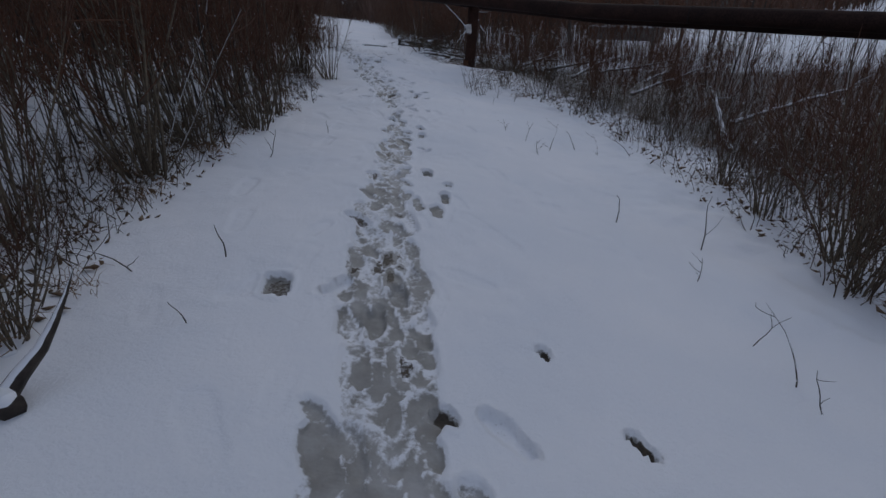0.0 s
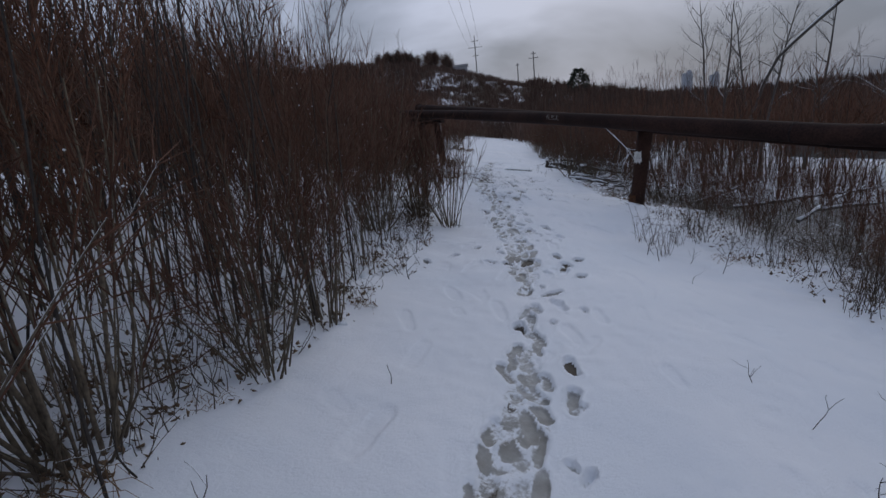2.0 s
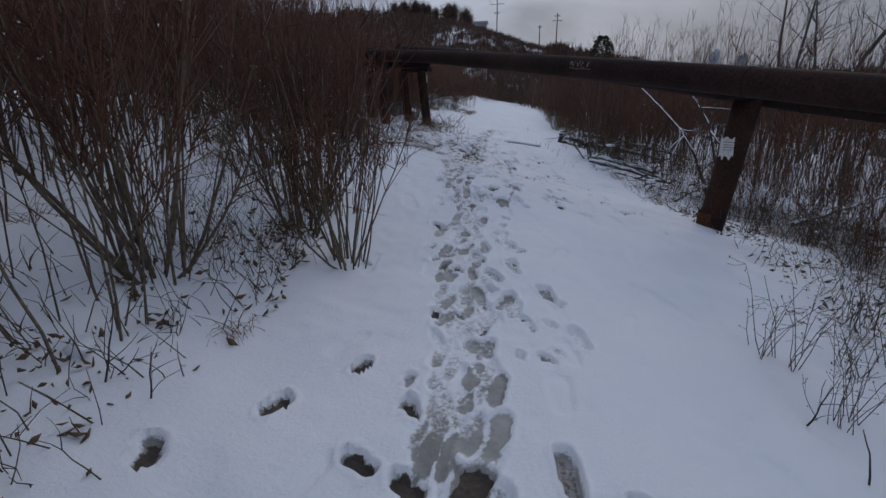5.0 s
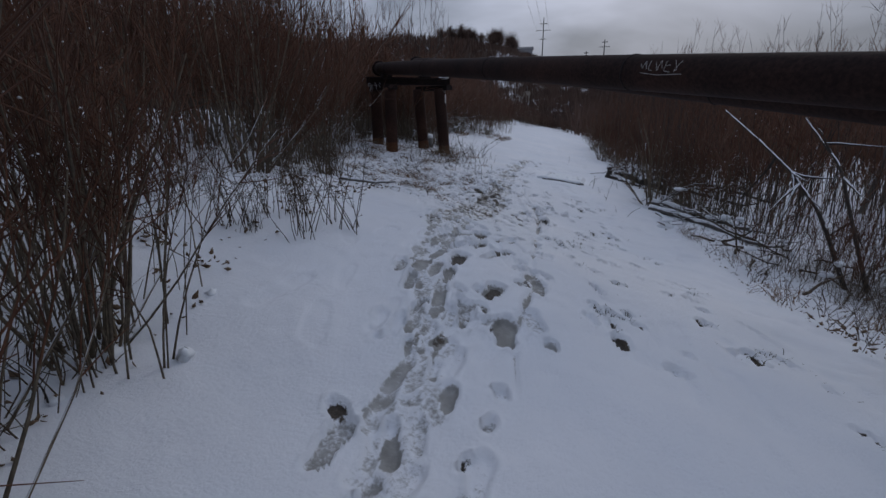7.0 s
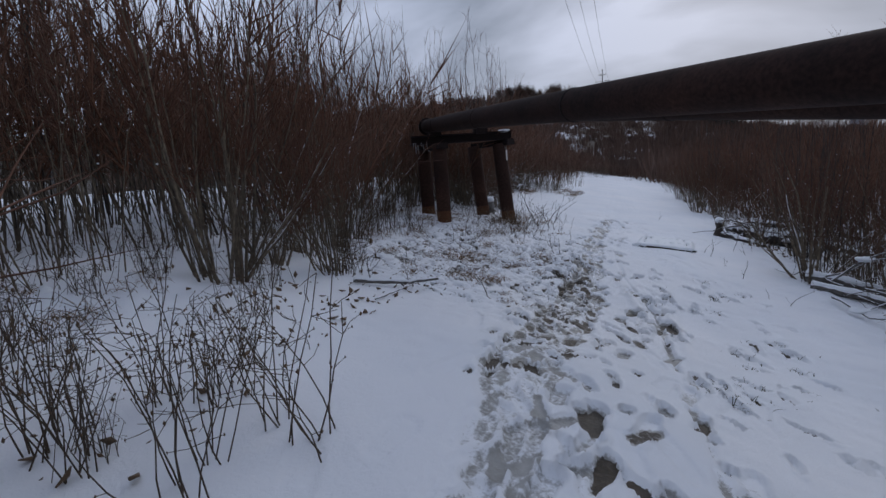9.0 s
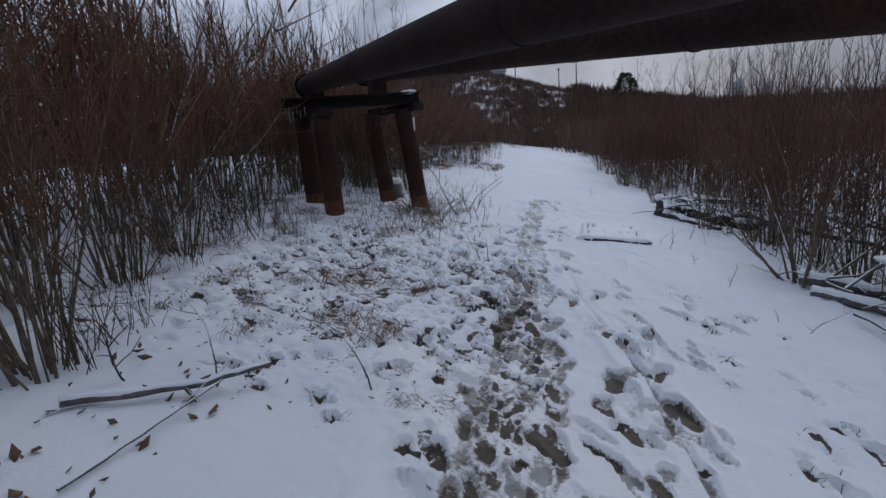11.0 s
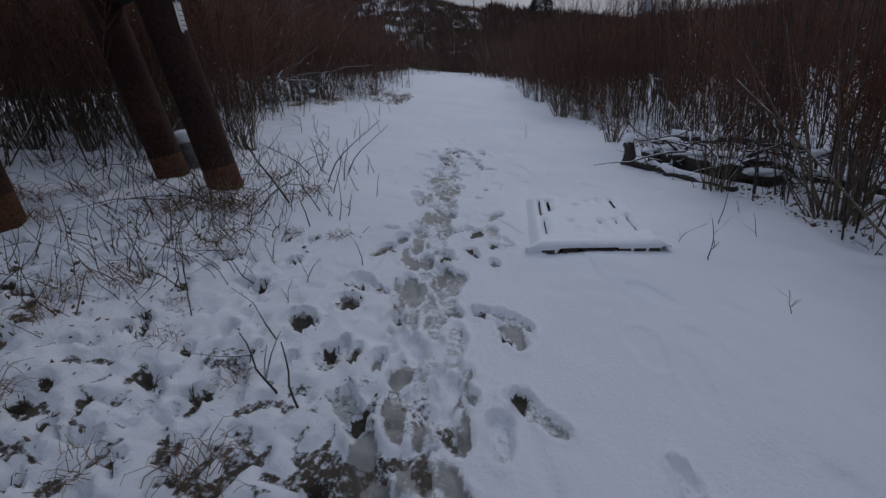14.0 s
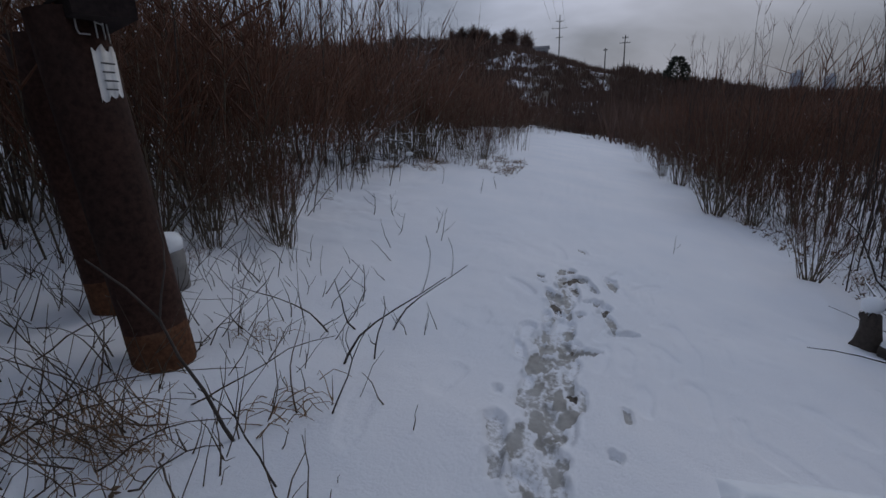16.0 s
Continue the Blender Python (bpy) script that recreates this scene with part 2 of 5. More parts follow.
# ---- helpers of shape ----
class Mesh:
    """Collects tubes, blades and lumps as plain vertices and faces."""

    def __init__(self):
        self.v, self.f, self.count = [], [], 0

    def add(self, verts, faces):
        self.v.append(np.asarray(verts, float).reshape(-1, 3))
        self.f.extend([tuple(i + self.count for i in f) for f in faces])
        self.count += len(self.v[-1])

    def tube(self, pts, radii, sides=4, cap=False):
        p = np.asarray(pts, float)
        k = len(p)
        tan = np.empty_like(p)
        tan[1:-1], tan[0], tan[-1] = p[2:] - p[:-2], p[1] - p[0], p[-1] - p[-2]
        tan /= np.linalg.norm(tan, axis=1)[:, None] + 1e-9
        ref = np.array((0.31, 0.95, 0.05)) if abs(tan[:, 2]).mean() > 0.6 else np.array((0.05, 0.1, 1.0))
        a = np.cross(tan, ref)
        a /= np.linalg.norm(a, axis=1)[:, None] + 1e-9
        b = np.cross(tan, a)
        ang = np.arange(sides) * 2 * math.pi / sides
        r = np.broadcast_to(np.asarray(radii, float), (k,))
        ring = p[:, None] + r[:, None, None] * (np.cos(ang)[None, :, None] * a[:, None] + np.sin(ang)[None, :, None] * b[:, None])
        faces = []
        for i in range(k - 1):
            o = i * sides
            for j in range(sides):
                j2 = (j + 1) % sides
                faces.append((o + j, o + sides + j, o + sides + j2, o + j2))
        if cap:
            faces.append(tuple(range(sides)))
            faces.append(tuple(range((k - 1) * sides, k * sides))[::-1])
        self.add(ring.reshape(-1, 3), faces)

    def lump(self, centre, size, rng, rough=0.2, rings=4, sides=7):
        """An uneven rounded lump, half sunk where it lies."""
        c, s = np.array(centre), np.array(size)
        verts = []
        for i in range(rings + 1):
            th = math.pi * i / rings
            for j in range(sides):
                ph = 2 * math.pi * j / sides
                k = 1 + rough * (rng.random() - 0.5) * 2
                verts.append(c + s * k * np.array((math.sin(th) * math.cos(ph), math.sin(th) * math.sin(ph), math.cos(th))))
        faces = [(i * sides + j, (i + 1) * sides + j, (i + 1) * sides + (j + 1) % sides, i * sides + (j + 1) % sides) for i in range(rings) for j in range(sides)]
        self.add(verts, faces)

    def box(self, centre, size, m=None):
        c, s = np.array(centre, float), np.array(size, float) / 2
        v = np.array([c + s * np.array((x, y, z)) for z in (-1, 1) for y in (-1, 1) for x in (-1, 1)])
        if m is not None:
            v = np.array([m @ Vector(q) for q in v])
        self.add(v, [(0, 2, 3, 1), (4, 5, 7, 6), (0, 1, 5, 4), (2, 6, 7, 3), (0, 4, 6, 2), (1, 3, 7, 5)])

    def skew(self, k):
        """Leans the plan over: x grows with y."""
        for v in self.v:
            v[:, 0] += k * v[:, 1]
        return self

    def data(self, name, material, smooth=True):
        me = bpy.data.meshes.new(name)
        me.from_pydata(np.concatenate(self.v).tolist() if self.v else [], [], self.f)
        me.materials.append(material)
        if smooth:
            me.polygons.foreach_set("use_smooth", [True] * len(me.polygons))
        me.update()
        return me


def part(name, mesh, material, parent, label="", smooth=True):
    ob = new(name, mesh.data(name, material, smooth) if isinstance(mesh, Mesh) else mesh)
    ob.parent = parent
    return tagged(ob, label)


def thing(name, label, category, group="", m=None, kind=""):
    ob = new(name)
    ob.empty_display_size = 0.2
    if m is not None:
        ob.matrix_basis = m
    return tagged(ob, label, category, group, kind)


def sway(rng, start, way, length, steps, bend=0.12, lift=0.0):
    """A crooked line from start along way."""
    p = [np.array(start, float)]
    d = np.array(way, float)
    d /= np.linalg.norm(d)
    for _ in range(steps):
        d = d + rng.normal(0, bend, 3) + np.array((0, 0, lift))
        d /= np.linalg.norm(d)
        p.append(p[-1] + d * length / steps)
    return np.array(p)


# ---- the lie of the land ----
def sm(a):
    a = np.clip(a, 0, 1)
    return a * a * (3 - 2 * a)


def line_x(y):
    return 1.6 - 0.345 * y


def path_x(y):
    return line_x(y) + 0.75 * np.exp(-((y - 9.5) / 3.5) ** 2)


SKY_AZ = [-180, -40, -15, -4, 0, 5, 10, 15.5, 21.7, 26, 31, 45, 70, 110, 180]
SKY_EL = [0.0, 0.1, 0.2, 0.5, 0.9, 1.8, 2.6, 3.9, 5.3, 6.6, 6.9, 6.5, 5.5, 2.0, 0.0]


def ground_z(x, y):
    x, y = np.asarray(x, float), np.asarray(y, float)
    w = x - line_x(y)
    yy = np.clip(y, -40, 60)
    z = 0.19 - 0.0154 * yy - 0.16 * 9 * np.tanh(w / 9)
    near = np.exp(-(w / 7) ** 2)
    z = z + near * (0.21 * np.exp(-((y - 14.2) / 1.7) ** 2) - 0.12 * np.exp(-((y - 17.8) / 1.5) ** 2) - 0.08 * sm((y - 21) / 3))
    u = x - path_x(y) + 0.25                      # the path lies level where it crosses the wet hollow
    z = z + 0.2 * u * np.exp(-((y - 9.9) / 2.6) ** 2) * np.exp(-(u / 1.3) ** 2)
    r = np.hypot(x + 4, y - 16)
    az = np.degrees(np.arctan2(-(x + 4), y - 16))
    el = np.interp(az, SKY_AZ, SKY_EL)
    z = z + np.tan(np.radians(el)) * 250 * sm((r - 55) / 205) ** 1.0
    # soft unevenness
    z = z + 0.02 * np.sin(1.3 * x + 0.7 * y) * np.sin(0.9 * y - 0.5 * x + 1) + 0.012 * np.sin(3.1 * x + 1) * np.sin(2.7 * y + 0.4 * x)
    z = z + 1.2 * sm((r - 60) / 80) * np.sin(x * 0.06 + 1) * np.sin(y * 0.05 + 0.5 * np.sin(x * 0.04))
    return z


def gz(x, y):
    return float(ground_z(x, y))


# ---- ground: one sheet of snow, fine along the path, wide to the horizon ----
rng = np.random.default_rng(7)


def lattice(seed, nx, ny):
    return np.random.default_rng(seed).random((nx, ny))


def value_noise(x, y, scale, seed):
    """Smooth noise of 0 to 1 at a given size in metres."""
    g = lattice(seed, 256, 256)
    a, b = np.asarray(x) / scale, np.asarray(y) / scale
    i, j = np.floor(a).astype(int), np.floor(b).astype(int)
    fa, fb = a - i, b - j
    fa, fb = fa * fa * (3 - 2 * fa), fb * fb * (3 - 2 * fb)
    q = lambda m, k: g[(i + m) % 256, (j + k) % 256]
    return (q(0, 0) * (1 - fa) + q(1, 0) * fa) * (1 - fb) + (q(0, 1) * (1 - fa) + q(1, 1) * fa) * fb


us = np.concatenate([-3.0 - np.geomspace(0.05, 900, 55)[::-1], np.arange(-3.0, -1.2, 0.026), np.arange(-1.2, 1.0, 0.015), np.arange(1.0, 2.6, 0.03), 2.6 + np.geomspace(0.04, 900, 55)])
vs = np.concatenate([1.6 - np.geomspace(0.05, 500, 36)[::-1], np.arange(1.6, 24.6, 0.02), 24.6 + np.geomspace(0.03, 1500, 100)])
V, U = np.meshgrid(vs, us, indexing="ij")
X = path_x(V) + U
Y = V
Z = ground_z(X, Y)
slush, soil, sink = np.zeros_like(X), np.zeros_like(X), np.zeros_like(X)
n_fine = value_noise(X * 1.0, Y, 0.055, 3)
n_mid = value_noise(X, Y, 0.16, 4)
n_big = value_noise(X, Y, 0.7, 5)


# the trodden line: place along the walk, middle, half width, how fully it is trodden
TRAIL = np.array([
    (1.6, -0.16, 0.25, 0.9), (2.7, -0.15, 0.24, 0.95), (3.0, -0.11, 0.19, 0.9), (3.8, -0.07, 0.24, 0.95), (4.5, -0.07, 0.20, 0.95), (5.2, -0.08, 0.17, 0.95),
    (5.9, -0.07, 0.13, 0.85), (6.8, -0.07, 0.15, 0.7), (7.3, -0.13, 0.15, 0.75), (7.8, -0.15, 0.08, 0.35), (8.6, -0.22, 0.06, 0.2), (9.2, -0.28, 0.12, 0.6),
    (9.7, -0.27, 0.18, 0.9), (10.6, -0.26, 0.19, 0.7), (11.5, -0.25, 0.20, 0.5), (13.0, -0.09, 0.15, 0.7), (13.5, -0.21, 0.13, 0.75), (14.0, -0.31, 0.12, 0.7),
    (15.0, -0.38, 0.20, 0.85), (16.2, -0.30, 0.25, 1.0), (17.3, -0.27, 0.24, 1.0), (18.2, -0.22, 0.18, 0.9), (19.2, -0.22, 0.13, 0.7), (20.4, -0.28, 0.13, 0.75),
    (21.5, -0.26, 0.10, 0.85), (22.1, -0.23, 0.15, 0.85), (23.2, -0.19, 0.12, 0.8), (23.9, -0.22, 0.10, 0.6), (24.6, -0.22, 0.05, 0.0)])


def trail(y, k):
    return np.interp(y, TRAIL[:, 0], TRAIL[:, k])


def stamp(x, y, heading, length, width, depth, wet, mud, rim=0.006, ragged=0.3):
    """A print pressed into the snow: heading in degrees to the left of +y. A new print wipes out what lay under it."""
    u = x - float(path_x(y))
    reach = length * 0.9 + 0.06
    i0, i1 = int(np.searchsorted(vs, y - reach)), int(np.searchsorted(vs, y + reach))
    j0, j1 = int(np.searchsorted(us, u - reach * 1.1)), int(np.searchsorted(us, u + reach * 1.1))
    if i1 - i0 < 2 or j1 - j0 < 2:
        return
    s = (slice(i0, i1), slice(j0, j1))
    h = radians(heading)
    dx, dy = X[s] - x, Y[s] - y
    along, across = -math.sin(h) * dx + math.cos(h) * dy, math.cos(h) * dx + math.sin(h) * dy
    waist = 1 - 0.2 * np.cos((along / (length / 2) + 0.15) * 2.6)
    d = np.sqrt((along / (length / 2)) ** 2 + (across / (width / 2 * waist)) ** 2) + (n_fine[s] - 0.5) * ragged
    inside = sm((1.08 - d) / 0.16)
    ring = np.exp(-((d - 1.2) / 0.13) ** 2) * (1 - inside)
    sink[s] = sink[s] * (1 - 0.8 * inside) - depth * inside + rim * ring
    slush[s] = slush[s] * (1 - inside) * (1 - 0.35 * ring) + wet * inside * (0.72 + 0.5 * n_mid[s])
    soil[s] = soil[s] * (1 - 0.8 * inside) * (1 - 0.35 * ring) + mud * inside * sm((1.0 - d) / 0.25)


HEAD = 19.0
faint = np.random.default_rng(78)
# old prints that fresh snow has all but filled
for _ in range(230):
    y = faint.uniform(2.0, 26.0)
    stamp(float(path_x(y)) + faint.uniform(-1.2, 1.9), y, HEAD + faint.normal(0, 20), faint.uniform(0.25, 0.5), faint.uniform(0.10, 0.16), faint.uniform(0.005, 0.013), 0.0, 0.0, 0.0, 0.1)
# slush fills the middle of the line where the prints run together
tu, half = trail(Y, 1), trail(Y, 2)
full = trail(Y, 3)
muddy = np.exp(-((Y - 16.8) / 1.6) ** 4)
core = sm((half * 1.05 - np.abs(U - tu)) / 0.06 + (n_mid - 0.5) * 1.6 + (n_big - 0.5) * 0.8) * full
slush[:] = (0.5 + 0.25 * n_mid) * core
soil[:] = muddy * core * (0.30 + 0.34 * n_mid)
sink[:] = sink - 0.018 * core
# a narrow wheel rut beside it
rut_u = np.interp(Y, (11.8, 13.3, 14.0, 14.7, 16.8, 17.5, 18.2, 18.7, 19.8, 20.4), (0.30, 0.39, 0.49, 0.53, 0.55, 0.52, 0.40, 0.20, 0.06, -0.1)) + (n_big - 0.5) * 0.06
deep = np.exp(-((Y - 17.5) / 1.0) ** 2)
rut = sm((0.03 + 0.015 * deep - np.abs(U - rut_u)) / 0.03 + (n_mid - 0.5) * 1.3) * sm((Y - 12.3) / 0.4) * sm((19.5 - Y) / 1.0)
rut = rut * sm((value_noise(X, Y, 0.35, 24) - 0.28 + 0.3 * deep) / 0.2)
slush[:] = np.maximum(slush, rut * 0.62)
soil[:] = np.maximum(soil, rut * (0.22 + 0.38 * deep) * sm((n_mid - 0.35) / 0.3))
sink[:] = np.minimum(sink, -(0.03 + 0.03 * deep) * rut) + 0.025 * deep * np.exp(-((np.abs(U - rut_u) - 0.14) / 0.05) ** 2)
# boot prints along the line, one over the other
for y in np.arange(1.7, 24.3, 0.022):
    f, w = float(trail(y, 3)), float(trail(y, 2))
    if rng.random() > f * (0.55 + 1.2 * w):
        continue
    m_here = math.exp(-((y - 16.8) / 1.6) ** 4)
    mud = rng.uniform(0.35, 0.75) * m_here if rng.random() < 0.7 else 0.0
    if rng.random() < 0.06:
        mud = 0.55
    stamp(float(path_x(y)) + float(trail(y, 1)) + rng.uniform(-1, 1) * w, y, HEAD + rng.normal(0, 12) + (180 if rng.random() < 0.4 else 0), rng.uniform(0.18, 0.27), rng.uniform(0.072, 0.10),
          rng.uniform(0.012, 0.032), rng.uniform(0.35, 0.9), mud, 0.006)
# prints that stray beside the line, here and there down to wet soil
more = np.random.default_rng(77)
for y0, y1, u0, u1, n, bare in ((2.0, 4.2, -0.55, 0.35, 12, 0.1), (4.4, 6.6, -0.3, 0.4, 7, 0.1), (6.6, 9.2, -0.35, 0.3, 12, 0.15), (9.2, 11.2, -0.6, 0.35, 16, 0.2), (11.0, 13.4, -0.5, 0.45, 40, 0.15),
                                (13.2, 15.0, -0.5, 0.6, 44, 0.25), (14.8, 17.2, -0.7, 0.7, 80, 0.45), (17.0, 19.0, -0.6, 0.7, 50, 0.4), (18.8, 21.0, -0.65, 0.25, 44, 0.25), (20.8, 24.0, -0.5, 0.25, 46, 0.15), (23.8, 25.2, -0.3, 0.3, 5, 0.3)):
    for _ in range(n):
        y = more.uniform(y0, y1)
        small = more.random() < 0.5
        stamp(float(path_x(y)) + more.uniform(u0, u1), y, HEAD + more.normal(0, 25), more.uniform(0.07, 0.15) if small else more.uniform(0.2, 0.29), more.uniform(0.05, 0.08) if small else more.uniform(0.085, 0.11),
              more.uniform(0.015, 0.045), more.uniform(0.25, 0.7), more.uniform(0.5, 0.95) if more.random() < bare else 0.0, 0.01, 0.5)
# single deep holes and puddled prints: x, y, heading, length, width, mud
HOLES = [
    (-0.24, 3.66, 10, 0.20, 0.14, 0.5), (1.38, 3.03, 40, 0.11, 0.045, 1.0), 
    (0.11, 5.78, 20, 0.20, 0.10, 0.5), (0.34, 5.47, 15, 0.13, 0.06, 0.3), (0.36, 5.18, 12, 0.2, 0.07, 0.45), (0.70, 2.99, 60, 0.10, 0.08, 0.7), (1.06, 3.45, 30, 0.07, 0.05, 0.8), (-0.82, 8.08, 30, 0.12, 0.1, 0.8), (-0.58, 9.37, 0, 0.16, 0.1, 0.5), (-2.31, 9.38, 30, 0.15, 0.08, 0.7), (-2.16, 9.83, 0, 0.17, 0.09, 1.0), (-1.68, 9.75, 80, 0.16, 0.09, 1.0), (-1.46, 9.74, 80, 0.16, 0.08, 1.0), (-1.26, 9.82, 15, 0.22, 0.14, 1.0),
    (-0.81, 9.74, 35, 0.17, 0.10, 1.0), (-0.72, 9.95, 0, 0.18, 0.09, 1.0), (-0.97, 10.03, 25, 0.24, 0.09, 0.45), (-1.66, 10.10, 50, 0.12, 0.07, 1.0), (-2.03, 10.26, 0, 0.12, 0.07, 1.0),
    (-2.73, 13.74, 5, 0.20, 0.12, 0.7), (-3.19, 14.09, 20, 0.24, 0.12, 1.0), (-3.45, 14.92, 25, 0.26, 0.13, 0.9), (-1.96, 13.74, 30, 0.15, 0.08, 1.0), (-2.73, 15.89, 60, 0.2, 0.07, 0.9), (-2.47, 13.35, 30, 0.26, 0.11, 0.3),
    (-3.77, 17.37, 40, 0.26, 0.12, 0.95), (-4.13, 17.45, 10, 0.26, 0.12, 0.95), (-5.01, 18.06, 0, 0.24, 0.11, 0.9), (-5.0, 17.86, 10, 0.27, 0.11, 0.85), (-5.84, 19.75, 10, 0.12, 0.1, 0.7), (-5.95, 19.54, 40, 0.14, 0.1, 0.8),
]
for x, y, h, le, wi, mud in HOLES:
    stamp(x, y, h, le * 1.1, wi * 1.15, 0.04, 0.75, mud, 0.012, 0.45)
# the trampled patch beside the supports, where grass and soil show
patch = np.exp(-((Y - 18.0) / 1.9) ** 4) * sm((U + 3.2) / 0.6) * sm((0.1 - U) / 0.4)
clump = value_noise(X, Y, 0.05, 21) * 0.45 + value_noise(X, Y, 0.11, 22) * 0.35 + value_noise(X, Y, 0.5, 23) * 0.2
TUFTS = []
for _ in range(430):
    y = rng.uniform(16.0, 20.4)
    u = rng.uniform(-2.9, -0.45)
    if rng.random() > 0.2 + 0.8 * math.exp(-((y - 18.1) / 1.5) ** 2):
        continue
    x, h, le = float(path_x(y)) + u, rng.uniform(0, 180), rng.uniform(0.06, 0.16)
    mud = rng.uniform(0.6, 1.0) if rng.random() < 0.5 else 0.1
    stamp(x, y, h, le, rng.uniform(0.05, 0.10), rng.uniform(0.025, 0.05), rng.uniform(0.1, 0.4), mud, 0.012, 0.7)
    if mud > 0.5:
        TUFTS.append((x, y, le))
soil[:] = np.maximum(soil, 0.58 * patch * sm((clump - 0.57) / 0.10))
speck = value_noise(X, Y, 0.034, 25) * 0.7 + value_noise(X, Y, 0.3, 26) * 0.3
soil[:] = np.maximum(soil, 0.5 * patch * sm((speck - 0.62) / 0.08))
sink[:] = sink - patch * 0.028 * sm((clump - 0.5) / 0.15) + patch * 0.012
# drag marks and scuffs on the low side of the path
for _ in range(110):
    y = more.uniform(13.6, 19.3)
    u = more.uniform(0.65, 2.0) - 0.1 * (y - 16)
    le = more.uniform(0.07, 0.2)
    mud = more.uniform(0.5, 1.0) if more.random() < 0.6 else 0.1
    x = float(path_x(y)) + u
    stamp(x, y, more.uniform(15, 60), le, more.uniform(0.035, 0.07), more.uniform(0.02, 0.05), more.uniform(0.1, 0.4), mud, 0.014, 0.6)
    if mud > 0.5 and le > 0.1:
        TUFTS.append((x, y, le))
# litter and uneven snow beneath the thickets
edge = sm((np.abs(U + 0.2) - 1.6) / 1.4) * (np.abs(U) < 30)
lumps = value_noise(X, Y, 0.35, 8) * 0.10 + value_noise(X, Y, 0.12, 9) * 0.035
Z = Z + edge * (lumps - 0.06) + sink
Z = Z + (1 - edge) * ((value_noise(X, Y, 0.09, 10) - 0.5) * 0.008 + (value_noise(X, Y, 0.4, 14) - 0.5) * 0.03) * (np.abs(U) < 3)
soil[:] = np.maximum(soil, (0.24 + 0.30 * sm((U - 3.0) / 1.5) * sm((21 - Y) / 3)) * sm((np.abs(U + 0.2) - 2.6) / 1.0) * (np.abs(U) < 40))
# the hollow under the pallet, which is racked out of square
SKEW = 0.34
pa, pb = (X + 5.16) * 0.853 + (Y - 20.78) * 0.522, -(X + 5.16) * 0.522 + (Y - 20.78) * 0.853
pa = pa - SKEW * pb
hollow = sm((pa - 0.0) / 0.05) * sm((0.79 - pa) / 0.05) * sm((pb - 0.02) / 0.05) * sm((1.18 - pb) / 0.05)
Z = Z - 0.13 * hollow
# the floor takes the dark soil colour, which deepens the shade in the slits
soil[:] = np.maximum(soil, hollow)
az_g = np.degrees(np.arctan2(-(X + 4), Y - 16))
open_slope = sm((az_g - 14) / 3) * sm((31 - az_g) / 3)
far_litter = sm((value_noise(X, Y, 9.0, 12) + value_noise(X, Y, 4.0, 13) - 0.7) / 0.5) * sm((np.hypot(X + 4, Y - 16) - 60) / 40)
soil[:] = np.maximum(soil, (0.8 * open_slope * far_litter + (1 - open_slope) * (0.4 + 0.5 * value_noise(X, Y, 6.0, 15)) * sm((np.hypot(X + 4, Y - 16) - 48) / 25)))

rows_n, cols_n = X.shape
idx = np.arange(rows_n * cols_n).reshape(rows_n, cols_n)
quads = np.stack([idx[:-1, :-1], idx[:-1, 1:], idx[1:, 1:], idx[1:, :-1]], axis=-1).reshape(-1, 4)
me = bpy.data.meshes.new("ground")
me.vertices.add(X.size)
me.vertices.foreach_set("co", np.stack([X, Y, Z], axis=-1).ravel())
me.loops.add(quads.size)
me.loops.foreach_set("vertex_index", quads.ravel())
me.polygons.add(len(quads))
me.polygons.foreach_set("loop_start", np.arange(0, quads.size, 4))
me.polygons.foreach_set("use_smooth", np.ones(len(quads), bool))
for name, values in (("slush", slush), ("soil", soil)):
    me.attributes.new(name, 'FLOAT', 'POINT').data.foreach_set("value", values.ravel())
me.materials.append(M_GROUND)
me.update(calc_edges=True)
tagged(new("ground", me), "snow-covered sloping ground with a slushy trodden footpath and dark footprints", "ground", kind="structure")


# ---- the pipeline ----
PIPE_A = np.array((-8.426, 19.877))                 # over the twin-frame support
PIPE_D = np.array((0.7948, -0.6069))
PIPE_D = PIPE_D / np.linalg.norm(PIPE_D)
PIPE_N = np.array((-PIPE_D[1], PIPE_D[0]))       # towards the far side
PIPE_R = 0.127
REAR = 0.87


def pipe_z(s):
    q = min(s, 13.0)
    return 2.030 - 0.0667 * q - 0.0012 * q * q - 0.05 * (s - q)


def along(s, off=0.0, z=0.0):
    p = PIPE_A + PIPE_D * s + PIPE_N * off
    if off > REAR / 2:                            # the rear pipe runs out of true with its twin
        z = z + 0.102 - 0.0267 * min(s, 10.0)
    return np.array((p[0], p[1], pipe_z(s) + z))


def pipeline(off, s0, s1, label, radius):
    t = thing("pipeline", label, "pipe", "pipes over the path")
    m = Mesh()
    stops = np.arange(s0, s1 + 0.01, 0.35)
    m.tube([along(s, off) for s in stops], radius, 28, True)
    part("pipe_shell", m, M_PIPE, t)
    for s in np.arange(s0 + 0.9, s1, 2.45):
        w = Mesh()
        w.tube([along(s - 0.012, off), along(s - 0.006, off), along(s + 0.006, off), along(s + 0.012, off)], [radius + 0.001, radius + 0.006, radius + 0.006, radius + 0.001], 28)
        part("weld_seam", w, M_BEAM, t)
    f = Mesh()
    f.tube([along(s0 - 0.03, off), along(s0 + 0.03, off)], radius + 0.035, 28, True)
    part("end_flange", f, M_BEAM, t)
    return t


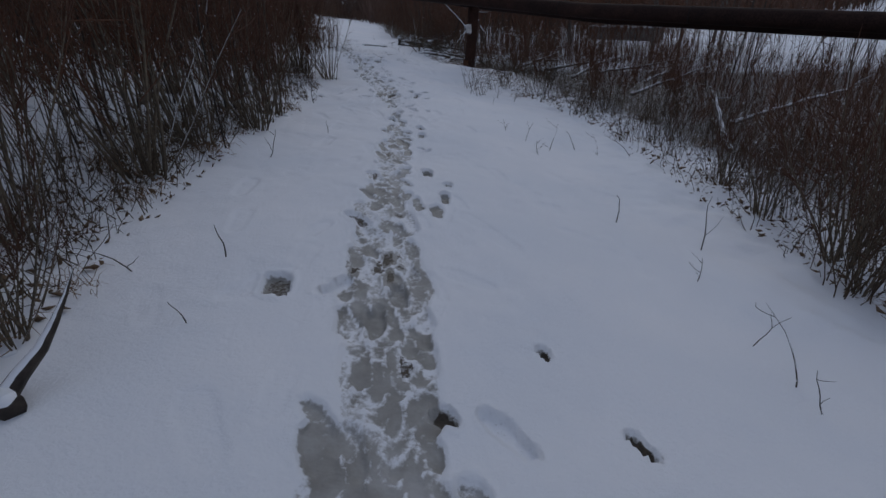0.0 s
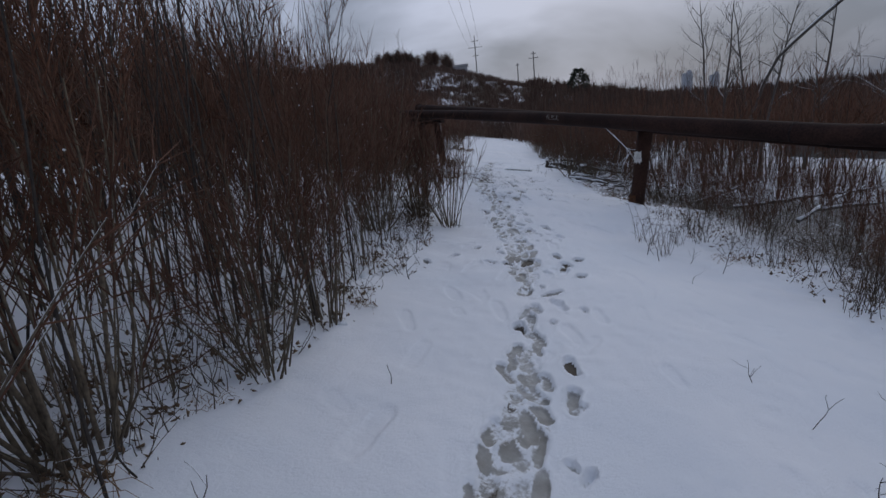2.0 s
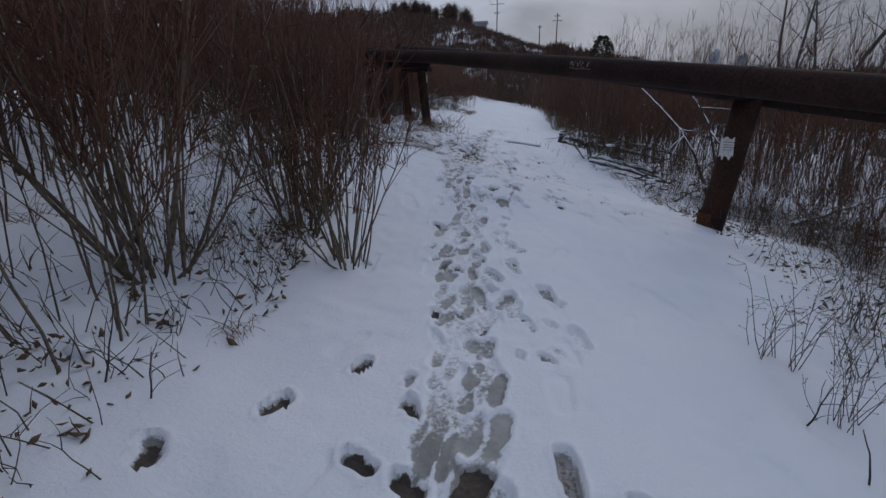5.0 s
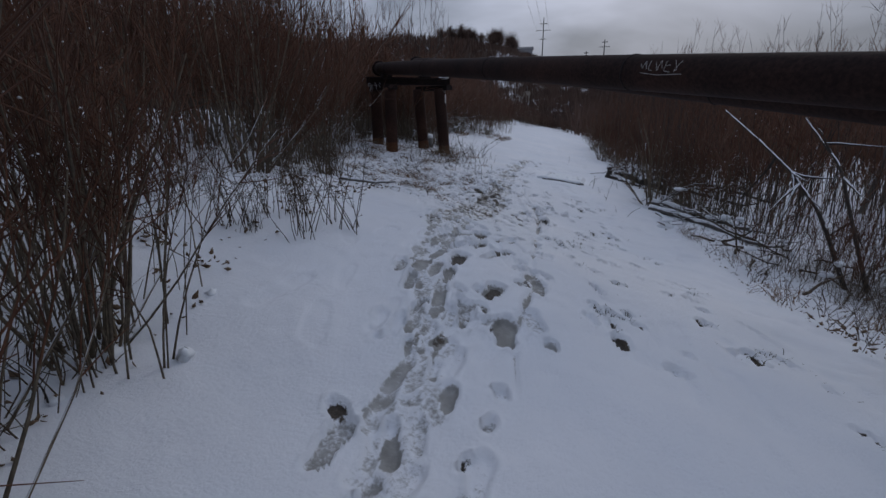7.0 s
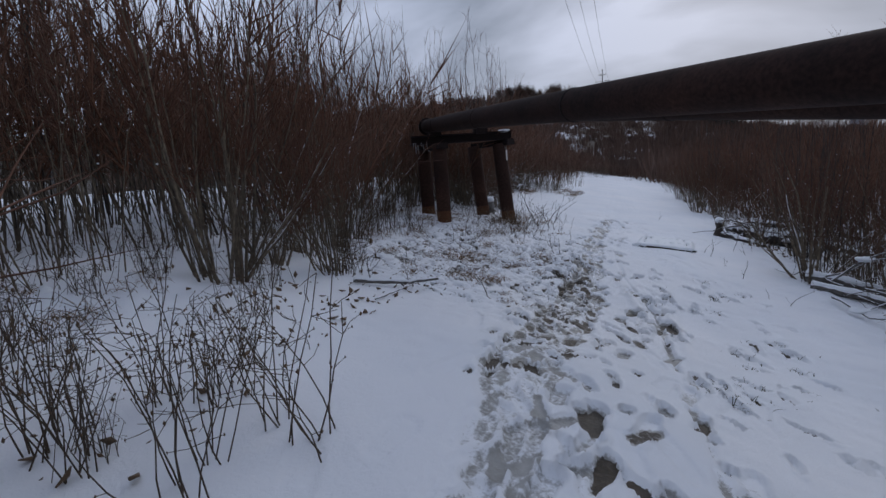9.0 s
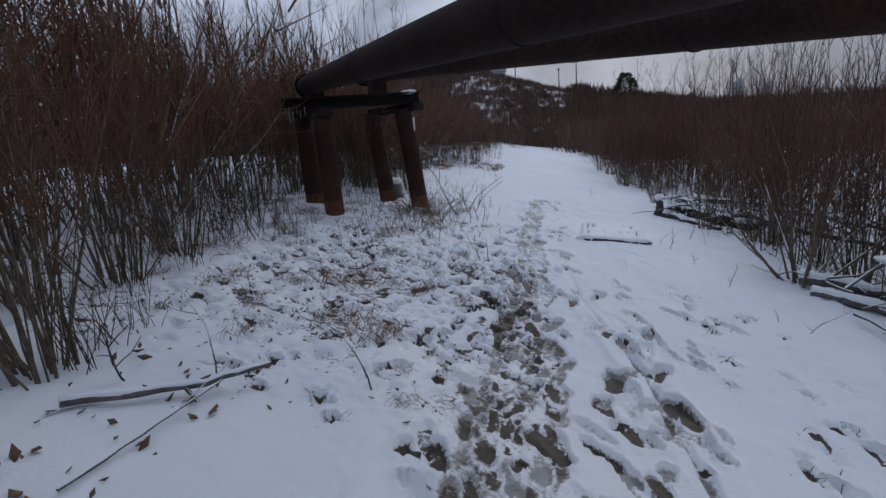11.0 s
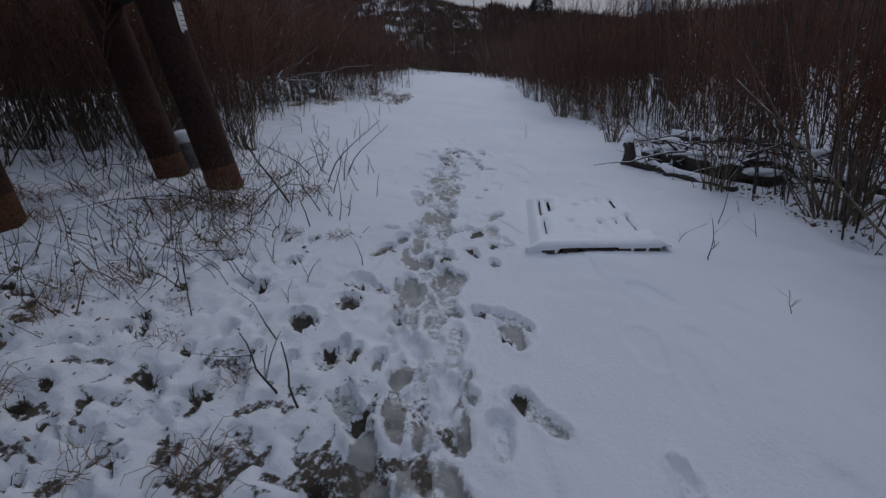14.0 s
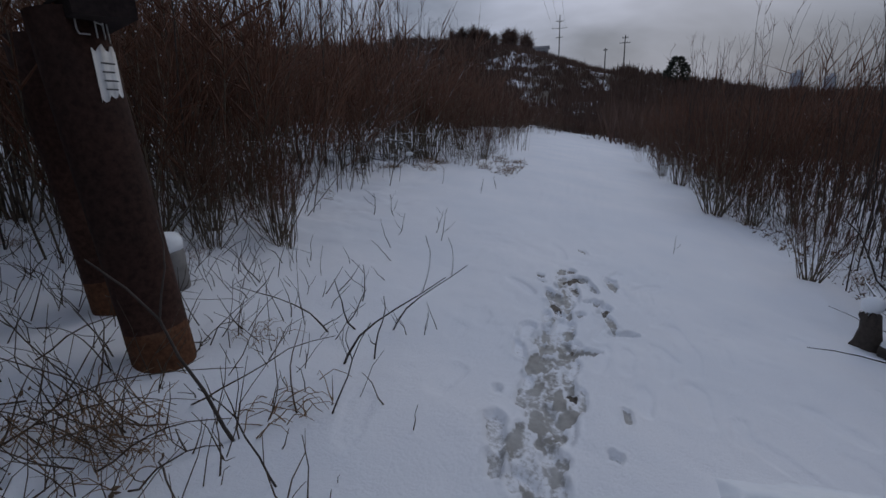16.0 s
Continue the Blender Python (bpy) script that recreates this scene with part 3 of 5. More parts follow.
front = pipeline(0.0, -0.6, 31.0, "dark rusty steel pipe with graffiti crossing over the path", PIPE_R)
rear = pipeline(REAR, -0.6, 31.0, "dark rusty brown steel pipe beside its twin", PIPE_R)
# scratched white scrawl on the pipe's near side
scrawl = Mesh()
for k, pts in enumerate((((0, 0.02), (0.03, -0.03), (0.05, 0.05), (0.08, -0.04)), ((0.1, 0.05), (0.1, -0.04), (0.14, -0.045)), ((0.16, 0.04), (0.2, -0.05), (0.21, 0.06), (0.25, -0.03)),
                         ((0.27, 0.05), (0.27, -0.05), (0.33, -0.055)), ((0.27, 0.0), (0.32, 0.01)), ((0.35, 0.06), (0.4, -0.03), (0.37, -0.05), (0.42, 0.05)), ((0.02, -0.07), (0.2, -0.085), (0.45, -0.07)))):
    line = []
    q = np.linspace(0, len(pts) - 1, 6 * len(pts))
    for a, h in zip(np.interp(q, range(len(pts)), [p[0] for p in pts]), np.interp(q, range(len(pts)), [p[1] for p in pts])):
        for_angle = (h * 0.7 + 0.05) / PIPE_R
        base = along(7.84 + a * 0.85, 0.0)
        line.append(base + np.array((*(-PIPE_N * math.cos(for_angle) * (PIPE_R + 0.001)), math.sin(for_angle) * (PIPE_R + 0.001))))
    scrawl.tube(line, 0.0016, 4)
part("graffiti", scrawl, M_CHALK, front, "faded white scratched scrawl")


def post_tube(x, y, top, radius, lean=(0, 0)):
    m = Mesh()
    z0 = gz(x, y) - 0.25
    steps = np.linspace(0, 1, 6)
    m.tube([np.array((x + lean[0] * (k - 0.1), y + lean[1] * (k - 0.1), z0 + (top - z0) * k)) for k in steps], radius, 22, True)
    return m


def notice(parent, x, y, z, radius, face, w, h, label):
    """A torn white paper wrapped on a round post, facing the angle given."""
    m = Mesh()
    verts, faces, n = [], [], 8
    for i in range(n + 1):
        a = face + (i / n - 0.5) * w / radius
        for k, zz in enumerate((z - h / 2 + 0.03 * math.sin(i * 2.3), z + h / 2 - 0.015 * math.sin(i * 1.7))):
            for r in (radius + 0.003, radius + 0.006):
                verts.append((x + r * math.cos(a), y + r * math.sin(a), zz))
    for i in range(n):
        o = i * 4
        faces += [(o + 1, o + 5, o + 7, o + 3), (o, o + 2, o + 6, o + 4), (o + 2, o + 3, o + 7, o + 6), (o, o + 4, o + 5, o + 1)]
    m.add(verts, faces)
    ob = part("notice", m, M_PAPER, parent, label)
    bars = Mesh()
    for k in range(4):
        zz = z + h * (0.28 - 0.13 * k)
        bars.tube([(x + (radius + 0.007) * math.cos(face + q), y + (radius + 0.007) * math.sin(face + q), zz) for q in np.linspace(-0.3, 0.3 - 0.1 * (k % 2), 5) * w / radius], 0.003, 4)
    part("print_line", bars, M_INK, ob)


# the single post on the low side
PX, PY = -0.5, 14.58
post = thing("pipe_post", "rusty steel pipe post with a torn white notice", "post", "pipe supports")
top_r = pipe_z(9.6) - PIPE_R
part("post_shaft", post_tube(PX, PY, top_r + 0.02, 0.13, (0.2, -0.02)), M_POST, post)
foot = Mesh()
foot.tube([(PX - 0.004, PY, gz(PX, PY) - 0.1), (PX, PY, gz(PX, PY) + 0.13), (PX, PY, gz(PX, PY) + 0.21)], [0.1315, 0.1315, 0.1305], 22)
part("rusty_foot", foot, M_RUSTBASE, post, "orange-brown rust at the foot")
saddle = Mesh()
mm = Matrix.Translation((PX + 0.15, PY, top_r - 0.03)) @ Matrix.Rotation(math.atan2(PIPE_D[1], PIPE_D[0]), 4, 'Z')
saddle.box((0, 0.2, 0), (0.30, 0.95, 0.10), mm)
part("saddle", saddle, M_BEAM, post, smooth=False)
notice(post, PX + 0.09, PY, gz(PX, PY) + 0.92, 0.135, math.radians(-105), 0.17, 0.20, "torn white paper notice")

# the next post down the line, among the scrub
qp = along(19.0)
post = thing("pipe_post", "rusty steel pipe post standing in the scrub", "post", "pipe supports")
part("post_shaft", post_tube(qp[0], qp[1], qp[2] - PIPE_R + 0.02, 0.13), M_POST, post)
saddle = Mesh()
saddle.box((0, 0.36, 0), (0.30, 1.1, 0.10), Matrix.Translation((qp[0], qp[1], qp[2] - PIPE_R - 0.03)) @ Matrix.Rotation(math.atan2(PIPE_D[1], PIPE_D[0]), 4, 'Z'))
part("saddle", saddle, M_BEAM, post, smooth=False)

# the twin-frame support
support = thing("pipe_support", "four rusty steel pipe posts under a black cross beam", "pipe support", "pipe supports")
BEAM_TOP = pipe_z(0) - PIPE_R - 0.05
side = {"a": (-8.22, 19.74), "b": (-8.84, 20.02), "c": (-7.62, 20.95), "d": (-8.28, 21.06)}
for key in "abcd":
    x, y = side[key]
    part("post_shaft", post_tube(x, y, BEAM_TOP - 0.22, 0.127, (-0.11, -0.07) if key in "cd" else (0.0, 0.0)), M_POST, support)
    lean = (-0.11, -0.07) if key in "cd" else (0.0, 0.0)
    z0, tall = gz(x, y) - 0.25, BEAM_TOP - 0.22 - gz(x, y) + 0.25
    foot = Mesh()
    foot.tube([(x + lean[0] * (h / tall - 0.1), y + lean[1] * (h / tall - 0.1), z0 + h) for h in (0.15, 0.35, 0.42)], [0.1285, 0.1285, 0.1272], 22)
    part("rusty_foot", foot, M_RUSTBASE, support, "orange-brown rust at the foot")
for p, q in (("a", "b"), ("c", "d")):
    p, q = np.array(side[p]), np.array(side[q])
    d = (q - p) / np.linalg.norm(q - p)
    c = (p + q) / 2
    m = Mesh()
    m.box((0, 0, 0), (np.linalg.norm(q - p) + 0.3, 0.2, 0.10), Matrix.Translation((c[0], c[1], BEAM_TOP - 0.21)) @ Matrix.Rotation(math.atan2(d[1], d[0]), 4, 'Z'))
    part("cross_bar", m, M_BEAM, support, smooth=False)
c = PIPE_A + PIPE_N * 0.52
ang = math.atan2(PIPE_N[1], PIPE_N[0])
bm_m = Matrix.Translation((c[0], c[1], BEAM_TOP - 0.06)) @ Matrix.Rotation(ang, 4, 'Z')
for name, at, size in (("beam_flange", (0, 0, 0.052), (1.9, 0.17, 0.016)), ("beam_flange", (0, 0, -0.09), (1.9, 0.17, 0.016)), ("beam_web", (0, 0, -0.019), (1.9, 0.014, 0.126))):
    m = Mesh()
    m.box(at, size, bm_m)
    part(name, m, M_BEAM, support, smooth=False)
for o, tall in ((0.0, 0.10), (REAR, 0.20)):
    p = along(0.0, o)
    m = Mesh()
    m.box((0, 0, 0), (0.22, 0.2, tall), Matrix.Translation((p[0], p[1], BEAM_TOP - 0.025 + tall / 2)) @ Matrix.Rotation(ang, 4, 'Z'))
    part("pipe_saddle", m, M_BEAM, support, smooth=False)
m = Mesh()
m.lump(tuple(bm_m @ Vector((0.8, 0, 0.065))), (0.13, 0.08, 0.03), rng, 0.1, 5, 10)
part("snow_cap", m, M_SNOW, support, "small cap of snow")
notice(support, side["c"][0] - 0.085, side["c"][1] - 0.055, 1.38, 0.128, math.radians(22), 0.10, 0.24, "torn white paper notice")
scrawl = Mesh()
for pts in (((-0.05, 0.10), (-0.05, 0.0), (-0.01, 0.0)), ((0.015, 0.10), (0.015, -0.01)), ((0.05, 0.09), (0.05, -0.01)), ((0.015, 0.045), (0.05, 0.04)), ((0.075, 0.09), (0.08, -0.02))):
    line = []
    for q in np.linspace(0, len(pts) - 1, 8):
        a = np.interp(q, range(len(pts)), [p[0] for p in pts]) / 0.128 + radians(12)
        h = np.interp(q, range(len(pts)), [p[1] for p in pts])
        line.append((side["c"][0] - 0.092 + 0.129 * math.cos(a), side["c"][1] - 0.06 + 0.129 * math.sin(a), 1.545 + h))
    scrawl.tube(line, 0.003, 4)
part("scrawl", scrawl, M_CHALK, support, "faded white hand-drawn strokes")
# icicles and rags at the end of the beam
for k in range(7):
    p = bm_m @ Vector((-0.93 + 0.05 * k, rng.uniform(-0.07, 0.07), -0.06))
    m = Mesh()
    le = rng.uniform(0.06, 0.2)
    m.tube([(p[0], p[1], p[2]), (p[0], p[1], p[2] - le * 0.5), (p[0] + 0.004, p[1], p[2] - le)], [0.008, 0.005, 0.001], 5)
    part("icicle", m, M_ICE, support, "thin hanging icicle")
# concrete pad with snow beside a post
for name, x, y, rr, hh in (("concrete_stub", -8.36, 21.34, 0.13, 0.24),):
    t = thing(name, "round grey concrete stub with a cap of snow", "concrete block")
    z = gz(x, y)
    m = Mesh()
    m.tube([(x, y, z - 0.15), (x, y, z + hh - 0.02), (x, y, z + hh)], [rr * 1.03, rr, rr * 0.94], 20, True)
    part("block", m, M_CONC, t)
    m = Mesh()
    m.tube([(x, y, z + hh), (x, y, z + hh + 0.05), (x, y, z + hh + 0.085), (x, y, z + hh + 0.10)], [rr * 0.98, rr * 1.0, rr * 0.85, rr * 0.2], 20, True)
    part("snow_cap", m, M_SNOW, t, "smooth cap of snow")


# ---- plants: each kind is built in a few forms and then copied ----
def shrub_form(seed, height, spread, stems, base, twigs, thick=0.009, fan=0.6, sides=4, steps=6, low=0.3):
    """A many-stemmed willow: its stems one by one, and the fine twigs."""
    r = np.random.default_rng(seed)
    out, t = [], Mesh()
    for _ in range(stems):
        s = Mesh()
        a = r.uniform(0, 2 * math.pi)
        tilt = min(abs(r.normal(0, 1)) * spread * 0.55, 0.72 if spread > 1 else 0.75)
        b = base * math.sqrt(r.random())
        foot = (math.cos(a) * b, math.sin(a) * b, -0.06)
        h = height * r.uniform(0.55, 1.08)
        way = (math.cos(a) * math.sin(tilt), math.sin(a) * math.sin(tilt), math.cos(tilt))
        line = sway(r, foot, way, h, steps, 0.07, 0.035 * fan)
        rad = thick * r.uniform(0.5, 1.35)
        s.tube(line, np.linspace(rad, rad * 0.3, steps + 1), sides)
        out.append(s)
        for _k in range(r.poisson(twigs)):
            q = r.uniform(low, 1.0) * steps
            k = min(int(q), steps - 1)
            d = line[k + 1] - line[k]
            p = line[k] + d * (q - k)
            d = d / np.linalg.norm(d) + r.normal(0, 0.42, 3)
            le = height * r.uniform(0.1, 0.32)
            if steps > 4 and spread > 0.5:
                t.tube(sway(r, p, d, le, 2, 0.12, 0.08), [0.0042, 0.003, 0.0012], 3)
            else:
                d = d / np.linalg.norm(d)
                e = np.cross(d, (0.3, 0.8, 0.52)) * (0.0095 if steps < 4 else 0.0042)
                g = np.cross(d, e)
                t.add([p + e, p - e * 0.5 + g, p - e * 0.5 - g, p + d * le], [(0, 1, 3), (1, 2, 3), (2, 0, 3)])
    return out, t


def specks(seed, n, height, wide):
    """Crumbs of snow caught in the twigs."""
    r, m = np.random.default_rng(seed), Mesh()
    for _ in range(n):
        a, b = r.uniform(0, 6.3), wide * math.sqrt(r.random())
        k = r.uniform(0.003, 0.008)
        m.lump((math.cos(a) * b, math.sin(a) * b, height * r.uniform(0.35, 0.85)), (k, k, k * 0.8), r, 0.3, 3, 4)
    return m


def shrub(seed, label, height, *args, **kw):
    stems, t = shrub_form(seed, height, *args, **kw)
    ob = thing("willow_shrub", label, "shrub", "bare willow shrubs")
    for s in stems:
        part("stem", s, M_STEM, ob)
    tagged(part("crown", t, M_TWIG, ob, "fine reddish-brown twigs"), kind="stuff")
    tagged(part("snow_dusting", specks(seed, 12, height, 0.5), M_SNOW, ob, "white crumbs of snow"), kind="stuff")
    r = np.random.default_rng(seed + 5)
    for _ in range(2):
        f, a, b = Mesh(), r.uniform(0, 6.3), args[2] * r.uniform(0.5, 1.3)
        f.lump((math.cos(a) * b, math.sin(a) * b, -0.03), (r.uniform(0.03, 0.08), r.uniform(0.03, 0.08), r.uniform(0.025, 0.045)), r, 0.45, 5, 8)
        part("snow_lump", f, M_SNOW, ob, "snow caught about the foot")
    return ob


def spin(x, y, k=1.0, dz=0.0, turn=None, lean=(0, 0)):
    a = rng.uniform(0, 360) if turn is None else turn
    return pose(x, y, gz(x, y) + dz, lean[0], lean[1], a) @ Matrix.Diagonal((k, k, k, 1))


def scaled_copy(ob, m):
    c = copy_thing(ob, m)
    c.matrix_basis = m
    return c


PARK = pose(0, 0, -50)
made = {}


def place(ob, m):
    """The first use moves the form itself, every later one copies it."""
    if ob.name not in made:
        made[ob.name] = True
        ob.matrix_basis = m
        return ob
    return scaled_copy(ob, m)


FAN = [shrub(20 + k, "bare brown willow shrub fanning out of the snow", 1.75, 0.75, 28, 0.17, 11, thick=0.0095, low=0.5) for k in range(3)]
THICK = [shrub(25 + k, "large bare willow with thick snow-lined stems fanning low", 1.7, 1.15, 13, 0.12, 13, thick=0.019, low=0.4) for k in range(2)]
UPRIGHT = [shrub(30 + k, "dense upright clump of bare reddish-brown willow stems", 1.95, 0.36, 17, 0.40, 20, thick=0.0068, low=0.52, sides=3) for k in range(4)]
INNER = [shrub_form(40 + k, 2.6, 0.42, 16, 0.65, 15, thick=0.008, sides=3, steps=3, low=0.4) for k in range(5)]


def thicket(name, label, spots):
    """A joined thicket of many bare willows that nobody could count."""
    groups = {"stems": [], "twigs": []}
    for x, y, k in spots:
        stems, t = INNER[int(rng.integers(len(INNER)))]
        m = np.array(spin(x, y, k))
        for key, meshes in (("stems", stems), ("twigs", [t])):
            for q in meshes:
                groups[key].append((np.concatenate(q.v) @ m[:3, :3].T + m[:3, 3], q.f))
    ob = thing(name, label, "thicket", kind="stuff")
    for key, material in (("stems", M_STEM), ("twigs", M_TWIG)):
        g = Mesh()
        for v, f in groups[key]:
            g.add(v, f)
        tagged(part(key, g, material, ob), kind="stuff")
    g = Mesh()
    for x, y, k in spots:
        for _ in range(5):
            p = rng.normal(0, 0.45, 2)
            c = rng.uniform(0.004, 0.011)
            g.lump((x + p[0], y + p[1], gz(x, y) + k * rng.uniform(0.6, 2.0)), (c, c, c * 0.8), rng, 0.3, 3, 4)
    tagged(part("snow_dusting", g, M_SNOW, ob, "white crumbs of snow"), kind="stuff")


def weed_form(seed, height, stems):
    """Dry stalks with side sprays and clinging seed heads."""
    r = np.random.default_rng(seed)
    s, h = Mesh(), Mesh()
    for _ in range(stems):
        a = r.uniform(0, 6.3)
        line = sway(r, (r.normal(0, 0.09), r.normal(0, 0.09), -0.04), (math.cos(a) * 0.25, math.sin(a) * 0.25, 1), height * r.uniform(0.5, 1.1), 4, 0.12)
        s.tube(line, np.linspace(0.0045, 0.002, 5), 3)
        for _k in range(5):
            q = r.integers(2, 5)
            d = (r.normal(0, 1), r.normal(0, 1), r.uniform(-0.2, 1.0))
            tw = sway(r, line[q], d, r.uniform(0.05, 0.16), 2, 0.2)
            s.tube(tw, (0.002, 0.0018, 0.0012), 3)
            if r.random() < 0.75:
                h.lump(tw[-1], (0.005, 0.005, 0.008) if r.random() < 0.7 else (0.009, 0.006, 0.012), r, 0.3, 2, 4)
    return s, h


def weed(seed, height, stems):
    s, h = weed_form(seed, height, stems)
    ob = thing("dry_weed", "dry brown weed stalks with seed heads standing in snow", "weed", "dry weeds")
    tagged(part("weed_growth", s, M_WEED, ob), kind="stuff")
    tagged(part("seed_head", h, M_LEAF, ob), kind="stuff")
    return ob


WEEDS = [weed(60 + k, 0.75, 16) for k in range(3)]


def sapling_form(seed, height, stems):
    r = np.random.default_rng(seed)
    out, t = [], Mesh()
    for _ in range(stems):
        s = Mesh()
        out.append(s)
        a = r.uniform(0, 6.3)
        tilt = r.uniform(0.0, 0.12)
        h = height * r.uniform(0.65, 1.05)
        line = sway(r, (r.normal(0, 0.4), r.normal(0, 0.4), -0.1), (math.cos(a) * tilt, math.sin(a) * tilt, 1), h, 9, 0.055, 0.012)
        rad = 0.0028 * h * r.uniform(0.7, 1.2)
        s.tube(line, np.linspace(rad, rad * 0.15, 10), 5)
        for _k in range(int(h * 1.9)):
            q = r.uniform(0.2, 0.98)
            k = min(int(q * 9), 8)
            p = line[k] + (line[k + 1] - line[k]) * r.random()
            b = r.uniform(0, 6.3)
            tw = sway(r, p, (math.cos(b) * 0.7, math.sin(b) * 0.7, 1), h * r.uniform(0.06, 0.17) * (1.15 - q * 0.6), 3, 0.08, 0.12)
            t.tube(tw, np.linspace(0.006, 0.0015, 4), 3)
            for _j in range(2):
                z = tw[r.integers(1, 3)]
                t.tube(sway(r, z, (r.normal(0, 0.6), r.normal(0, 0.6), 1), h * 0.06, 1, 0.1), (0.003, 0.001), 3)
    return out, t


def sapling(seed, height, stems, label):
    s, t = sapling_form(seed, height, stems)
    ob = thing("sapling", label, "tree", "bare saplings")
    for q in s:
        part("stem", q, M_DARKBARK, ob)
    tagged(part("crown", t, M_TWIG, ob), kind="stuff")
    return ob


SAPS = [sapling(80 + k, 4.8, 8, "cluster of tall thin bare saplings") for k in range(4)]


def tree_form(seed, height, lean=0.1, rad=0.085):
    r = np.random.default_rng(seed)
    s, t = Mesh(), Mesh()
    a = r.uniform(0, 6.3)
    trunk = sway(r, (0, 0, -0.2), (math.cos(a) * lean, math.sin(a) * lean, 1), height, 12, 0.05, 0.02)
    s.tube(trunk, np.linspace(rad, rad * 0.12, 13), 8)

    def limb(p, d, le, rr, depth):
        n = 5 if rr > 0.012 else 3
        line = sway(r, p, d, le, n, 0.14, 0.04)
        (s if rr > 0.012 else t).tube(line, np.linspace(rr, rr * 0.25, n + 1), n)
        if depth:
            for _ in range(5 if depth == 2 else 4):
                k = r.integers(1, n + 1)
                v = line[k] - line[k - 1]
                limb(line[k], v / np.linalg.norm(v) + r.normal(0, 0.5, 3), le * r.uniform(0.3, 0.55), rr * 0.42, depth - 1)

    for _ in range(15):
        k = r.integers(4, 12)
        b = r.uniform(0, 6.3)
        limb(trunk[k], (math.cos(b), math.sin(b), r.uniform(0.5, 1.4)), height * r.uniform(0.16, 0.3) * (1.3 - k / 14), rad * 0.36 * (1.25 - k / 13), 2)
    return s, t


def tree(seed, height, label, **kw):
    s, t = tree_form(seed, height, **kw)
    ob = thing("bare_tree", label, "tree", "bare trees")
    part("trunk", s, M_GREYBARK, ob)
    tagged(part("crown", t, M_GREYBARK, ob), kind="stuff")
    return ob


TREES = [tree(100 + k, 7.5, "tall leafless grey-barked tree with a fine twiggy crown") for k in range(3)]

# single shrubs that stand out along the path
for k, (x, y, size) in enumerate(((-2.87, 11.24, 0.8), (-3.51, 11.44, 0.95), (-3.82, 12.01, 0.85), (-2.58, 7.23, 0.85), (-2.06, 7.32, 0.7), (-3.56, 7.61, 0.9))):
    place(FAN[k % 3], spin(x, y, size))
for k, (x, y, size) in enumerate(((-1.85, 6.55, 0.78), (-1.95, 5.6, 0.95), (-1.75, 4.75, 0.95), (-3.5, 10.25, 1.15), (-6.3, 14.75, 1.25), (-2.4, 21.1, 0.9),
                                  (-1.6, 3.6, 0.85), (-11.95, 29.0, 1.0), (-6.05, 15.6, 0.85), (-4.95, 12.6, 0.9), (3.2, 5.2, 0.8), (-3.1, 22.6, 1.0), (-6.3, 29.9, 1.0), (-9.3, 21.7, 0.85), (-9.9, 22.5, 0.95), (-10.3, 21.2, 0.95), (-9.7, 20.5, 0.9), (-10.6, 23.4, 1.0), (-10.1, 19.4, 1.0), (-9.6, 18.5, 0.9),
                                  (2.95, 5.9, 0.5), (3.05, 4.7, 0.5), (2.95, 6.8, 0.45), (3.0, 3.9, 0.5), (-9.0, 22.6, 0.6), (-11.2, 22.2, 1.1), (-7.25, 16.5, 0.9), (-7.8, 17.3, 0.9), (-6.95, 15.9, 0.85), (-8.9, 21.95, 0.5), (-9.3, 22.2, 0.55), (-8.75, 22.5, 0.45), (-9.7, 21.4, 0.6), (-0.95, 2.95, 0.42), (-1.15, 2.5, 0.5))):
    place(FAN[k % 3], spin(x, y, size))
for k, (x, y, size) in enumerate(((-2.95, 20.6, 1.0), (-6.6, 15.35, 0.85), (-3.0, 22.9, 0.8))):
    place(THICK[k % 2], spin(x, y, size))


def scatter(n, y0, y1, ua, ub, forms, smin, smax, gap, skip=None):
    """Copies of forms over a strip beside the path, no two nearer than gap."""
    done, tries = [], 0
    while len(done) < n and tries < n * 30:
        tries += 1
        y = rng.uniform(y0, y1)
        u = rng.uniform(ua, ub)
        x = float(line_x(y)) + 0.75 * math.exp(-((y - 9.5) / 3.5) ** 2) + u
        if skip and skip(x, y, u):
            continue
        if any((x - p) ** 2 + (y - q) ** 2 < gap * gap for p, q in done[-250:]):
            continue
        done.append((x, y))
        place(forms[int(rng.integers(len(forms)))], spin(x, y, rng.uniform(smin, smax)))


def clear_left(x, y, u):
    """The open snow by the path and the pipe supports."""
    if 7.0 < y < 10.4 and u > -4.6 and math.sin(x * 37.7 + y * 91.3) > -0.55:
        return True
    if y < 13 and -4.4 < u < -2.7 and math.sin(x * 57.1 + y * 33.7) > -0.1:
        return True
    if 12.2 < y < 14.0 and u > -2.6:
        return True
    if 14.0 <= y < 20.5 and u > -3.7:
        return True
    if 20.5 <= y < 24.5 and u > -2.5 - 0.45 * max(y - 21, 0):
        return True
    if 24.5 <= y < 29 and u > -3.6:
        return True
    if math.hypot(x + 8.2, y - 20.3) < 1.2:
        return True
    return False


def clear_right(x, y, u):
    return (13 < y < 18.5 and u < 3.5) or math.hypot(x - PX, y - PY) < 0.6


